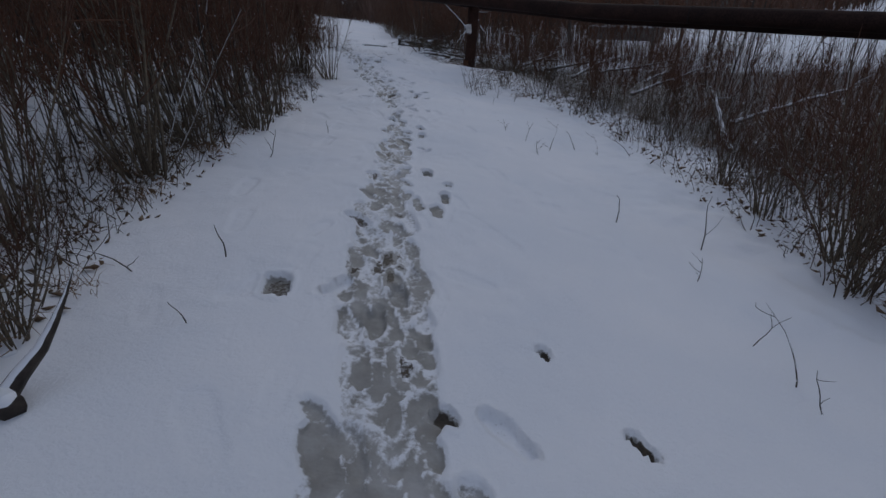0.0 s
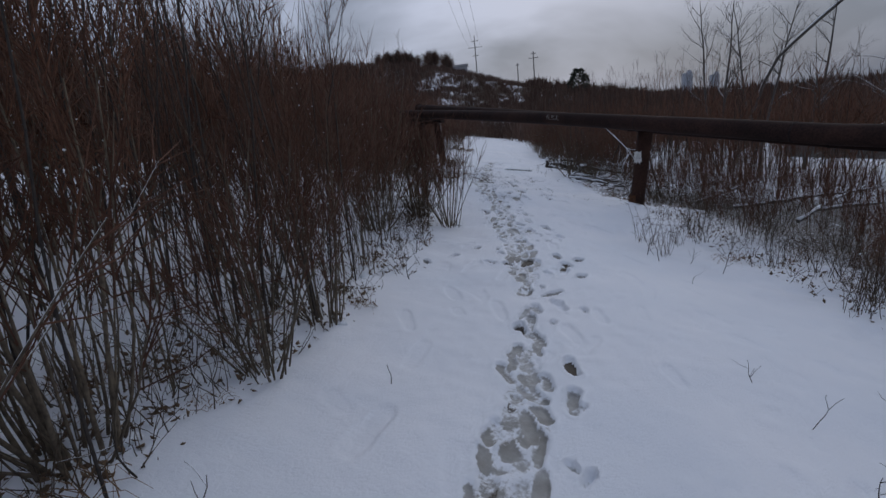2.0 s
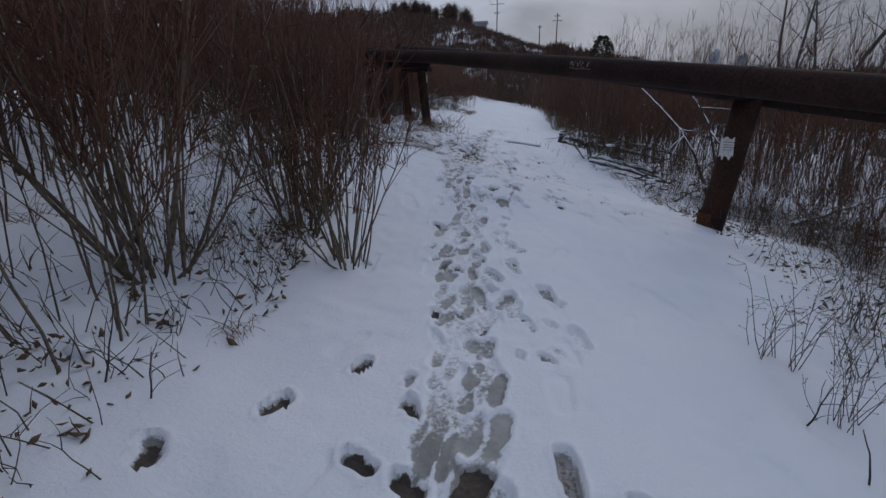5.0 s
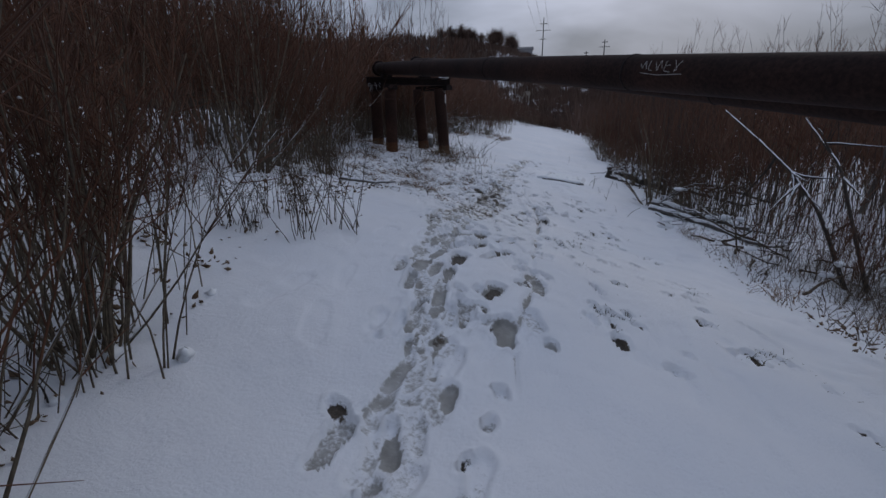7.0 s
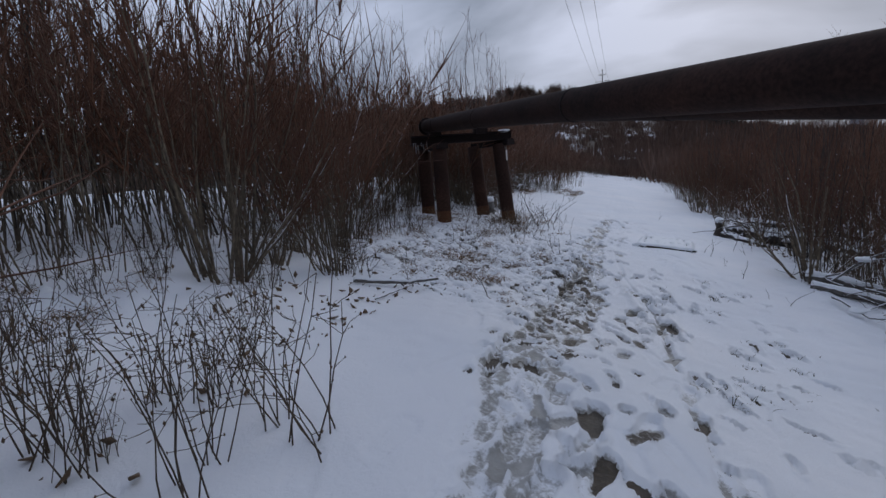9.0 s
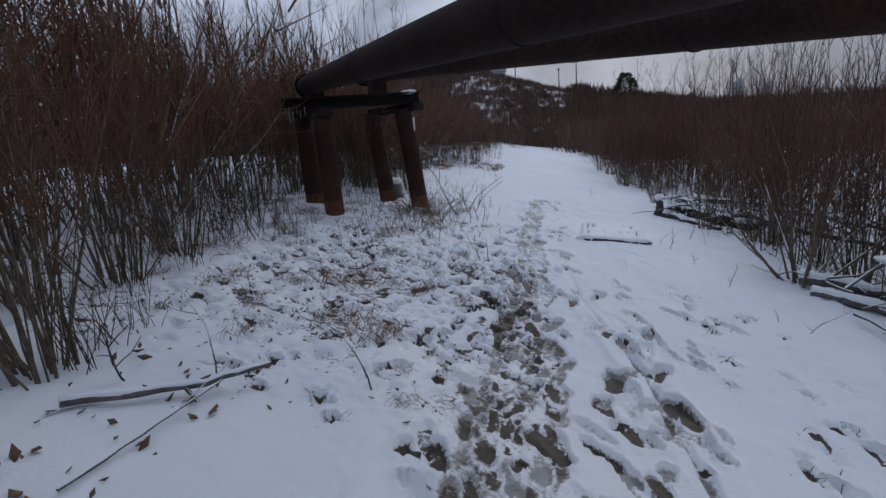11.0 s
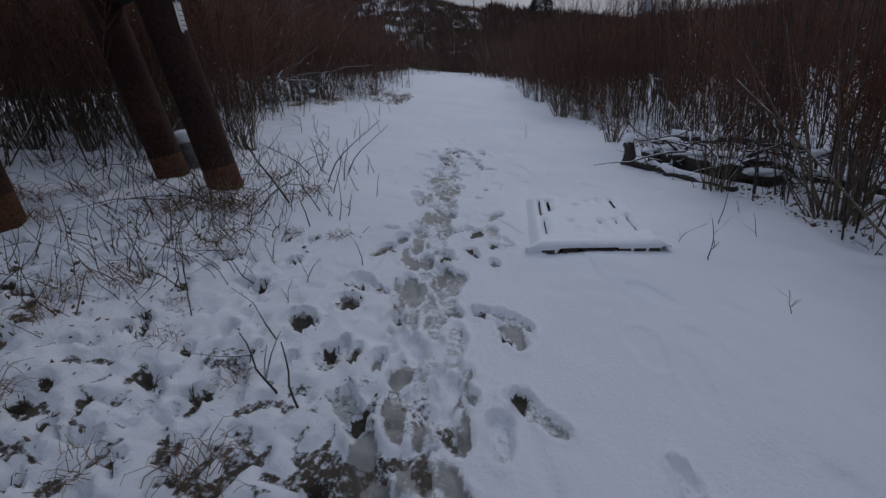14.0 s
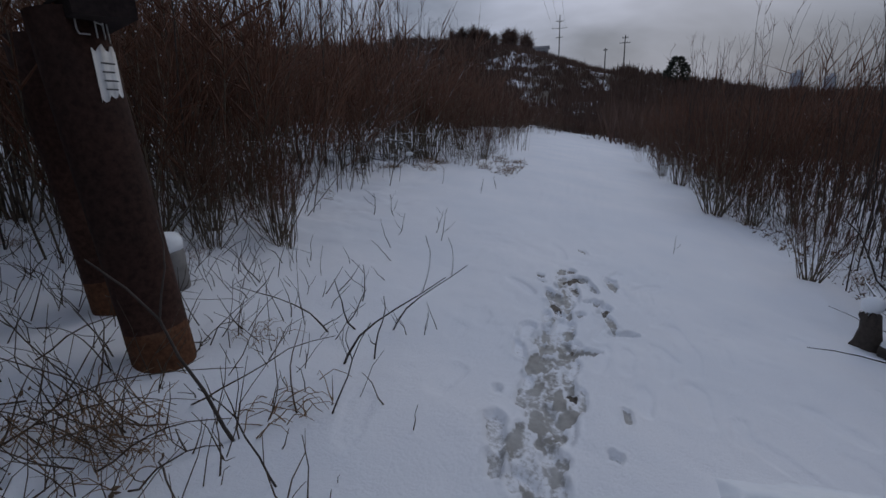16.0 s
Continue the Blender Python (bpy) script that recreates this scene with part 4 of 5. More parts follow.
def spots(n, y0, y1, ua, ub, smin, smax, gap, skip=None):
    """Places over a strip beside the path, no two nearer than gap."""
    done, tries = [], 0
    while len(done) < n and tries < n * 30:
        tries += 1
        y, u = rng.uniform(y0, y1), rng.uniform(ua, ub)
        x = float(path_x(y)) + u
        if (skip and skip(x, y, u)) or any((x - p[0]) ** 2 + (y - p[1]) ** 2 < gap * gap for p in done):
            continue
        done.append((x, y, rng.uniform(smin, smax)))
    return done


scatter(10, 2.4, 12.2, -2.7, -1.9, UPRIGHT, 0.75, 1.0, 0.55, clear_left)
scatter(14, -0.5, 13, -4.4, -2.8, UPRIGHT, 0.95, 1.2, 0.8, clear_left)
scatter(13, 20.5, 32, -6.5, -2.8, UPRIGHT, 0.7, 1.1, 0.8, clear_left)
scatter(10, 21.0, 33, -5.0, -2.5, FAN, 0.55, 0.9, 0.9, clear_left)
scatter(10, 13, 20, -6.0, -3.6, UPRIGHT, 0.9, 1.2, 0.8, clear_left)
scatter(12, 18.8, 34, 3.0, 5, UPRIGHT, 0.8, 1.15, 0.75)
scatter(15, 19.8, 36, 2.5, 4.4, FAN, 0.55, 0.85, 0.9)
scatter(22, 0, 19, 3.4, 7, UPRIGHT, 0.35, 0.6, 0.9, clear_right)
scatter(80, 1, 19, 2.8, 5.2, WEEDS, 0.6, 1.1, 0.3, clear_right)
scatter(26, 12.3, 16.6, -3.6, -1.5, WEEDS, 0.35, 0.85, 0.2)
scatter(12, 16.8, 19.5, -4.2, -2.9, WEEDS, 0.5, 1.0, 0.25)
for x, y, size in ((-0.15, 11.75, 0.75), (0.1, 11.3, 0.6), (0.25, 11.9, 0.6), (0.55, 12.2, 0.7), (-4.16, 13.94, 0.9), (-4.19, 13.57, 0.8), (-4.58, 13.35, 0.7)):
    place(WEEDS[0], spin(x, y, size))
scatter(30, -2, 40, -13, -4.0, SAPS, 0.8, 1.25, 1.2, clear_left)
scatter(74, 19.5, 42, 3.2, 11, SAPS, 0.6, 1.0, 0.85)
scatter(34, 23.5, 40, 2.7, 6.5, SAPS, 0.5, 0.75, 0.55)
for x, y, size in ((-2.55, 6.85, 0.68), (-2.65, 7.6, 0.65), (-2.75, 7.2, 0.85), (-3.15, 6.6, 0.9), (-2.4, 5.6, 0.75), (-4.1, 8.2, 0.9)):
    place(SAPS[int(rng.integers(4))], spin(x, y, size))
for x, y, size in ((-2.6, 8.45, 0.7), (-2.8, 8.85, 0.7), (-3.7, 12.1, 0.7), (-4.1, 12.35, 0.8), (-4.5, 12.1, 0.9), (-3.05, 8.3, 0.8)):
    place(UPRIGHT[int(rng.integers(4))], spin(x, y, size))
for x, y, size in ((0.9, 26.5, 0.85), (2.6, 24.0, 0.8), (1.8, 29.5, 0.95), (4.3, 26.8, 0.9), (5.6, 22.5, 0.8), (3.4, 32.0, 1.0), (7.2, 25.0, 0.9)):
    place(TREES[int(rng.integers(3))], spin(x, y, size))
scatter(18, 5, 27, -8.5, -3.6, SAPS, 0.9, 1.35, 1.0, clear_left)
scatter(26, 2, 20, 9, 19, SAPS, 0.8, 1.2, 1.4)
scatter(10, -4, 45, -24, -9, TREES, 0.8, 1.3, 2.0)
scatter(12, 20, 50, -22, -9, TREES, 0.75, 1.15, 1.6)
scatter(9, 0, 30, 12, 24, TREES, 0.75, 1.1, 2.0)
thicket("willow_thicket", "dense reddish-brown thicket of bare willows on the high side", spots(130, -3, 46, -13, -3.4, 0.85, 1.2, 0.9, clear_left) + spots(34, 1, 13.5, -7.5, -4.2, 0.95, 1.25, 0.7, clear_left) + spots(26, 13, 26, -8, -4.4, 0.9, 1.15, 0.8, clear_left) + spots(18, 21.8, 26, -5.6, -3.3, 0.6, 0.85, 0.6))
thicket("willow_thicket", "dense brown thicket of bare willows on the low side", spots(120, 19.5, 54, 4.3, 17, 0.85, 1.2, 1.05))
thicket("low_scrub", "low snowy brown scrub on the low side", spots(210, -1, 20, 3.4, 13, 0.3, 0.48, 0.45, clear_right) + spots(40, -4, 20, 12, 24, 0.6, 0.9, 1.2))
thicket("willow_thicket", "brown bare willows across the end of the path", spots(24, 46, 60, -8, -1.8, 0.6, 0.85, 1.1) + spots(18, 29.5, 48, -4.4, -2.3, 0.45, 0.8, 0.7) + spots(22, 27, 50, 2.5, 4.4, 0.4, 0.75, 0.7) + spots(14, 53, 64, -2, 4, 0.35, 0.6, 0.9))


# ---- far brush on the flats and the hillside ----
def far_brush(name, label, seed, n, pick, height, blades, wid):
    r = np.random.default_rng(seed)
    verts = []
    for _ in range(n):
        x, y = pick(r)
        z = gz(x, y)
        h = height * r.uniform(0.6, 1.25)
        a = r.uniform(0, 6.3, blades)
        tilt = np.abs(r.normal(0, 0.35, blades))
        b = r.normal(0, 0.28 * height, (blades, 2))
        le = h * r.uniform(0.5, 1.0, blades)
        top = np.stack([x + b[:, 0] + np.cos(a) * np.sin(tilt) * le, y + b[:, 1] + np.sin(a) * np.sin(tilt) * le, z + np.cos(tilt) * le], -1)
        wx = wid * r.uniform(0.5, 1.4, blades)
        ang2 = r.uniform(0, 3.14, blades)
        off = np.stack([np.cos(ang2) * wx, np.sin(ang2) * wx, np.zeros(blades)], -1)
        root = np.stack([x + b[:, 0], y + b[:, 1], np.full(blades, z - 0.1)], -1)
        mid = root * 0.45 + top * 0.55
        verts.append(np.stack([root - off * 0.7, root + off * 0.7, mid + off, top, mid - off], 1))
    v = np.concatenate(verts).reshape(-1, 3)
    k = len(v) // 5
    f = np.arange(k * 5).reshape(k, 5)
    mesh = bpy.data.meshes.new(name)
    mesh.from_pydata(v.tolist(), [], [tuple(q) for q in f.tolist()])
    mesh.materials.append(M_HILL)
    return tagged(new(name, mesh), label, "brush", kind="stuff")


def polar(r, az, d):
    return -4 - math.sin(radians(az)) * d, 16 + math.cos(radians(az)) * d


far_brush("far_thicket", "dark brown bare brush on the flat beyond the path", 5, 1900, lambda r: polar(r, r.choice((r.uniform(-40, 16), r.uniform(27, 75))), r.uniform(36, 100)), 3.4, 20, 0.06)
far_brush("hill_foot_brush", "reddish brown bare brush at the foot of the hill", 6, 420, lambda r: polar(r, r.uniform(12, 34), r.uniform(46, 80)), 1.5, 30, 0.045)
far_brush("hill_brush", "sparse grey-brown brush on the snowy hillside", 7, 1500, lambda r: polar(r, r.uniform(13, 34), r.uniform(80, 255)), 2.4, 20, 0.06)
far_brush("ridge_woods", "dark bare woods along the ridge", 8, 2000, lambda r: polar(r, r.choice((r.uniform(-25, 15.5), r.uniform(29, 80))), r.uniform(100, 262)), 5.0, 19, 0.17)


def solo(name, mesh, material, label, category, group="", m=None, smooth=True):
    """A thing that is one plain mesh."""
    ob = new(name, mesh.data(name, material, smooth))
    if m is not None:
        ob.matrix_basis = m
    return tagged(ob, label, category, group)


# ---- the snowed-in pallet beside the path ----
fl, fr = Vector((-5.16, 20.78, 0)), Vector((-4.49, 21.19, 0))
ex = (fr - fl).normalized()
ey = Vector((-ex.y, ex.x, 0))
pz = [gz(p.x, p.y) for p in (fl, fr, fl + ey * 1.2)]
ux = Vector((ex.x, ex.y, (pz[1] - pz[0]) / 0.79)).normalized()
uy = Vector((ey.x, ey.y, (pz[2] - pz[0]) / 1.2)).normalized()
uz = ux.cross(uy).normalized()
PALLET = Matrix.Translation((fl.x, fl.y, pz[0] - 0.088)) @ Matrix((ux, uy, uz)).transposed().to_4x4()
pallet = thing("pallet", "racked wooden pallet sunk in the snow, slits open between its boards", "pallet", m=PALLET)
for k in range(3):
    m = Mesh()
    m.box((0.04 + 0.36 * k, 0.6, 0.03), (0.08, 1.2, 0.06))
    part("runner", m.skew(SKEW), M_WOOD, pallet, smooth=False)
for y in (0.05, 0.6, 1.15):
    m = Mesh()
    m.box((0.4, y, 0.07), (0.8, 0.1, 0.022))
    part("cross_board", m.skew(SKEW), M_WOOD, pallet, smooth=False)
BOARDS = ((0.0, 0.085), (0.135, 0.10), (0.265, 0.10), (0.385, 0.10), (0.505, 0.09), (0.615, 0.085), (0.72, 0.08))
for x, w in BOARDS:
    m = Mesh()
    m.box((x + w / 2, 0.6, 0.092), (w, 1.2, 0.022))
    part("deck_board", m.skew(SKEW), M_WOOD, pallet, smooth=False)
# snow on the deck: one blanket with slits where it fell between the boards
us_p, vs_p = np.linspace(-0.10, 0.88, 130), np.linspace(0.0, 1.30, 100)
hole = 0
PV, PU = np.meshgrid(vs_p, us_p, indexing="ij")
top = 0.148 + 0.012 * (value_noise(PU, PV, 0.13, 31) - 0.5)
SLITS = ((0.035, 0.62, 1.08, 0.9), (0.108, 0.72, 1.1, 1.0), (0.045, 0.2, 0.55, 0.75), (0.25, 0.45, 0.52, 0.9), (0.33, 0.85, 0.93, 0.8), (0.375, 0.18, 0.3, 0.45), (0.45, 0.95, 1.05, 0.7),
         (0.47, 0.42, 0.52, 0.9), (0.49, 0.2, 0.42, 0.45), (0.55, 0.88, 1.1, 0.55), (0.6, 0.38, 0.55, 0.7), (0.67, 0.78, 1.12, 0.85), (0.72, 0.25, 0.66, 1.0), (0.27, 0.2, 0.36, 0.35))
for x, a, b, deep in SLITS:
    q = np.exp(-((PU - x) / 0.012) ** 2) * sm((PV - a) / 0.04) * sm((b - PV) / 0.04)
    q2 = np.exp(-((PU - x) / 0.035) ** 2) * sm((PV - a + 0.03) / 0.07) * sm((b + 0.03 - PV) / 0.07)
    hole = np.maximum(hole, deep * np.exp(-((PU - x) / 0.0095) ** 2) * sm((PV - a) / 0.05) * sm((b - PV) / 0.05))
    top = top - deep * (0.02 * q + 0.03 * q2)
rim = sm(np.minimum(np.minimum(PU + 0.10, 0.88 - PU) / 0.10, np.minimum((PV + 0.02) / 0.06, (1.30 - PV) / 0.2)))
lip = 0.118 - 0.05 * sm((PV - 0.03) / 0.08)
top = lip + (top - lip) * rim
m = Mesh()
n_v, n_u = PV.shape
ids = np.arange(n_v * n_u).reshape(n_v, n_u)
skirt = np.stack([PU[0], PV[0] + 0.004, top[0] - 0.014 - 0.06 * sm((np.sin(PU[0] * 9.0 + 1.9) - 0.1) / 0.5)], -1)
m.add(np.concatenate([np.stack([PU, PV, top], -1).reshape(-1, 3), skirt]),
      np.stack([ids[:-1, :-1], ids[:-1, 1:], ids[1:, 1:], ids[1:, :-1]], -1)[hole[:-1, :-1] < 0.52].reshape(-1, 4).tolist() + [(int(n_v * n_u + j), int(n_v * n_u + j + 1), j + 1, j) for j in range(n_u - 1)])
part("snow_blanket", m.skew(SKEW), M_SNOW, pallet, "thick snow blanket with narrow slits")
# ---- bare twigs that stick out of the snow by the path ----
def twig_form(seed, height, forks):
    r, m = np.random.default_rng(seed), Mesh()
    main = sway(r, (0, 0, -0.05), (r.normal(0, 0.3), r.normal(0, 0.3), 1), height, 6, 0.13)
    m.tube(main, np.linspace(0.0055, 0.002, 7), 5)
    for _ in range(forks):
        k = r.integers(1, 6)
        m.tube(sway(r, main[k], (r.normal(0, 0.8), r.normal(0, 0.8), 0.8), height * r.uniform(0.25, 0.6), 4, 0.16), np.linspace(0.0035, 0.0012, 5), 4)
    return m


TWIGS = [twig_form(200 + k, (0.3, 0.45, 0.6, 0.38)[k % 4], k % 5) for k in range(8)]
twig_data = [t.data("bare_twig", M_DARKBARK) for t in TWIGS]


def twig(x, y, size=1.0, k=None):
    ob = new("bare_twig", twig_data[int(rng.integers(8)) if k is None else k])
    ob.matrix_basis = spin(x, y, size)
    tagged(ob, "thin dark bare twig sticking out of the snow", "twig", "twigs in the snow")


for x, y, size in ((-0.6, 3.82, 0.9), (-0.42, 3.23, 0.6), (-0.91, 3.56, 0.7), (1.65, 5.28, 0.9), (1.21, 7.28, 0.7), (2.16, 4.94, 0.9), (2.12, 3.52, 0.7), (2.15, 3.36, 0.6), (1.96, 4.39, 0.6), (2.05, 3.82, 0.5),
                   (-1.26, 5.59, 0.8), (1.11, 7.05, 0.7), (1.54, 7.51, 0.8), (0.71, 7.9, 0.5), (0.94, 7.55, 0.5), (-1.2, 6.83, 0.6), (-2.14, 8.72, 1.1), (-0.1, 11.13, 1.0), (0.07, 10.76, 1.0), (0.41, 10.0, 0.4)):
    twig(x, y, size)
for x, y, size in ((-5.78, 19.15, 0.9), (-3.58, 19.82, 0.7), (-3.06, 19.1, 0.6), (-5.65, 19.1, 1.0), (-3.24, 19.17, 0.5), (-6.58, 20.53, 0.9), (-7.02, 21.65, 1.0), (-6.39, 19.77, 0.6),
                   (-6.94, 20.86, 1.5), (-7.29, 21.86, 1.2), (-6.68, 20.82, 0.8), (-7.02, 21.22, 0.6), (-6.83, 21.17, 0.8), (-8.4, 24.16, 0.8), (-7.2, 21.99, 1.1), (-8.15, 21.86, 0.9), (-6.33, 26.05, 0.6),
                   (-9.21, 24.07, 1.0), (-7.04, 22.11, 0.6), (-7.1, 21.5, 1.3), (-7.35, 21.7, 1.1), (-7.55, 22.1, 1.0), (-4.2, 21.2, 0.8), (-4.35, 21.5, 0.5), (-3.9, 20.6, 0.4), (-5.04, 16.45, 0.9)):
    twig(x, y, size)
for _ in range(70):
    y = rng.uniform(2.4, 28)
    u = rng.choice((rng.uniform(-2.0, -1.3), rng.uniform(1.9, 3.0), rng.uniform(-3.2, -1.6)))
    if 12.5 < y < 20.5 and u > 1.8:
        u += 0.6
    twig(float(path_x(y)) + u, y, rng.uniform(0.35, 1.0))


# ---- dry grass tufts and fallen leaves ----
def tuft_form(seed, blades, length, droop):
    r, m = np.random.default_rng(seed), Mesh()
    for _ in range(blades):
        a = r.uniform(0, 6.3)
        p = np.array((r.normal(0, 0.07), r.normal(0, 0.07), -0.02))
        d = np.array((math.cos(a) * r.uniform(0.2, 1.0), math.sin(a) * r.uniform(0.2, 1.0), 1.0))
        pts = [p]
        for k in range(4):
            d = d / np.linalg.norm(d)
            pts.append(pts[-1] + d * length * r.uniform(0.6, 1.2) / 4)
            d = d + np.array((0, 0, -droop * (k + 1) * 0.36)) + r.normal(0, 0.14, 3)
        pts = np.array(pts)
        pts[:, 2] = np.maximum(pts[:, 2], 0.004)
        m.tube(pts, np.linspace(0.0028, 0.001, 5), 3)
    return m


tuft_data = [tuft_form(230 + k, 26, (0.22, 0.34, 0.28)[k % 3], (1.0, 1.3, 0.7)[k % 3]).data("dry_grass_tuft", M_DRY) for k in range(4)]


def tuft(x, y, size):
    ob = new("dry_grass_tuft", tuft_data[int(rng.integers(4))])
    ob.matrix_basis = spin(x, y, size)
    tagged(ob, "tuft of bent dry straw-brown grass poking through snow", "grass", "dry grass tufts")


for _ in range(60):
    y, u = rng.uniform(16.2, 20.6), rng.uniform(-3.2, -0.7)
    tuft(float(path_x(y)) + u, y, rng.uniform(0.3, 0.8))
for x, y in ((-5.57, 16.91), (-5.65, 16.97), (-5.5, 17.1), (-7.39, 20.54), (-7.25, 20.8), (-7.1, 20.6), (-7.3, 20.35), (-7.6, 20.3), (-7.0, 20.95), (-6.9, 20.3), (-6.3, 17.6), (-6.45, 17.4), (-6.2, 17.9), (-7.45, 21.3)):
    tuft(x + rng.normal(0, 0.12), y + rng.normal(0, 0.12), rng.uniform(0.7, 1.2))
for _ in range(170):
    y = rng.uniform(2.0, 33)
    u = rng.choice((rng.uniform(-3.0, -1.5), rng.uniform(-2.3, -1.5), rng.uniform(2.6, 4.2)))
    if clear_left(float(path_x(y)) + u, y, u) and u < 0:
        u -= 1.6
    tuft(float(path_x(y)) + u, y, rng.uniform(0.5, 1.1))

# short grass, dark green and straw, showing where the snow is trodden away
M_GRASS = plain_material("winter_grass", [(0.3, (0.022, 0.026, 0.012)), (0.55, (0.055, 0.055, 0.024)), (0.8, (0.15, 0.105, 0.055))], 3.5)
r = np.random.default_rng(310)
m = Mesh()
for x, y, le in TUFTS:
    for _ in range(16):
        p = np.array((x + r.normal(0, le * 0.36), y + r.normal(0, le * 0.36), 0.0))
        p[2] = gz(p[0], p[1]) - 0.05
        a, h = r.uniform(0, 6.3), r.uniform(0.05, 0.11)
        d = np.array((math.cos(a) * r.uniform(0.2, 1.1), math.sin(a) * r.uniform(0.2, 1.1), 1.0))
        q = p + d / np.linalg.norm(d) * h * 0.6
        e = q + np.array((d[0], d[1], 0.25)) * h * 0.4
        w = np.array((-math.sin(a), math.cos(a), 0)) * r.uniform(0.0015, 0.003)
        g = np.array((0, 0, 0.0015))
        m.add([p - w, p + w, q + w, q - w, e, q + g], [(0, 1, 2, 3), (3, 2, 4), (3, 4, 5), (2, 5, 4)])
tagged(solo("trodden_grass", m, M_GRASS, "short dark green and straw grass in trodden snow", "grass"), kind="stuff")

# the tangle of arching dry stems at the foot of the support
r = np.random.default_rng(300)
m = Mesh()
for _ in range(20):
    x, y = -7.35 + r.normal(0, 0.28), 20.55 + r.normal(0, 0.25)
    a = r.uniform(0, 6.3)
    pts = sway(r, (x, y, gz(x, y) - 0.02), (math.cos(a), math.sin(a), 1.1), r.uniform(0.4, 0.95), 7, 0.1, -0.16)
    pts[:, 2] = np.maximum(pts[:, 2], ground_z(pts[:, 0], pts[:, 1]) + 0.01)
    m.tube(pts, np.linspace(0.004, 0.0014, 8), 4)
tagged(solo("dry_stem_tangle", m, M_WEED, "tangle of arching dry brown stems at the support's foot", "weed"), kind="stuff")


# ---- fallen wood ----
def snow_log(name, label, pts, r0, r1, material, snow=True, branches=0, seed=1):
    t = thing(name, label, "log" if r0 > 0.03 else "branch")
    rr = np.random.default_rng(seed)
    p = np.array(pts, float)
    k = np.linspace(0, 1, 12)
    src = np.linspace(0, 1, len(p))
    line = np.stack([np.interp(k, src, p[:, i]) for i in range(3)], -1) + rr.normal(0, r0 * 0.25, (12, 3))
    m = Mesh()
    m.tube(line, np.linspace(r0, r1, 12), 9, True)
    part("trunk", m, material, t)
    if snow:
        m = Mesh()
        m.tube(line[:-1] + np.linspace(r0, r1, 12)[:-1, None] * np.array((0, 0, 0.75)), np.linspace(r0, r1, 11) * (0.8 + 0.25 * np.sin(np.arange(11) * 1.9 + seed)), 8, True)
        part("snow_cover", m, M_SNOW, t, "line of snow lying along it")
    for _ in range(branches):
        j = rr.integers(2, 12)
        d = line[j] - line[j - 1]
        m = Mesh()
        m.tube(sway(rr, line[j], d / np.linalg.norm(d) + rr.normal(0, 0.6, 3), rr.uniform(0.25, 0.8), 5, 0.12), np.linspace(r1 * 0.8, 0.002, 6), 5)
        part("branch", m, material, t)
    return t


def on(x, y, h=0.0):
    return (x, y, gz(x, y) + h)


snow_log("fallen_branch", "forked grey-brown fallen branch lying on snow", [on(-5.71, 15.52, 0.03), on(-5.6, 15.7, 0.04), on(-5.48, 15.95, 0.05), on(-5.38, 16.18, 0.1)], 0.019, 0.012, M_GREYBARK, True, 1, 3)
snow_log("fallen_branch", "thin grey-brown fallen branch lying on snow", [on(-5.22, 15.3, 0.02), on(-5.36, 15.68, 0.03), on(-5.46, 16.0, 0.06)], 0.006, 0.004, M_GREYBARK, False, 2, 4)
snow_log("fallen_log", "snow-covered fallen log beside the path", [on(-4.62, 24.55, 0.05), on(-4.2, 23.95, 0.06), on(-3.7, 23.45, 0.05)], 0.06, 0.045, M_DARKBARK, True, 0, 5)
snow_log("rotten_log", "dark rotten fallen trunk under snow", [on(-4.35, 24.9, 0.18), on(-3.6, 24.5, 0.2), on(-2.6, 24.0, 0.15), on(-1.6, 23.4, 0.1)], 0.075, 0.04, M_DARKBARK, True, 14, 6)
snow_log("rotten_log", "dark rotten fallen trunk leaning over the bank", [on(-4.2, 25.3, 0.32), on(-3.2, 25.2, 0.34), on(-2.1, 25.2, 0.25), on(-1.0, 24.9, 0.1)], 0.06, 0.03, M_DARKBARK, True, 14, 7)
snow_log("fallen_log", "snow-covered fallen stem under the willow", [on(-2.95, 20.5, 0.1), on(-2.3, 20.3, 0.1), on(-1.4, 19.9, 0.08)], 0.06, 0.03, M_GREYBARK, True, 4, 8)
snow_log("fallen_log", "snow-covered stem lying in the scrub", [on(-2.9, 20.2, 0.05), on(-2.2, 19.8, 0.06), on(-1.2, 19.2, 0.05)], 0.05, 0.03, M_GREYBARK, True, 3, 9)
snow_log("leaning_sapling", "snow-dusted dark bare stem fallen against the scrub", [(-1.95, 19.8, 1.15), (-1.1, 18.75, 0.45), (-0.75, 18.3, 0.0), on(-0.4, 17.9, -0.05)], 0.012, 0.028, M_DARKBARK, False, 9, 10)
snow_log("leaning_sapling", "snowy bare stem fallen in the scrub", [(-1.0, 19.3, 1.05), (-0.6, 18.7, 0.5), on(-0.2, 18.1, 0.0)], 0.010, 0.024, M_DARKBARK, False, 8, 11)
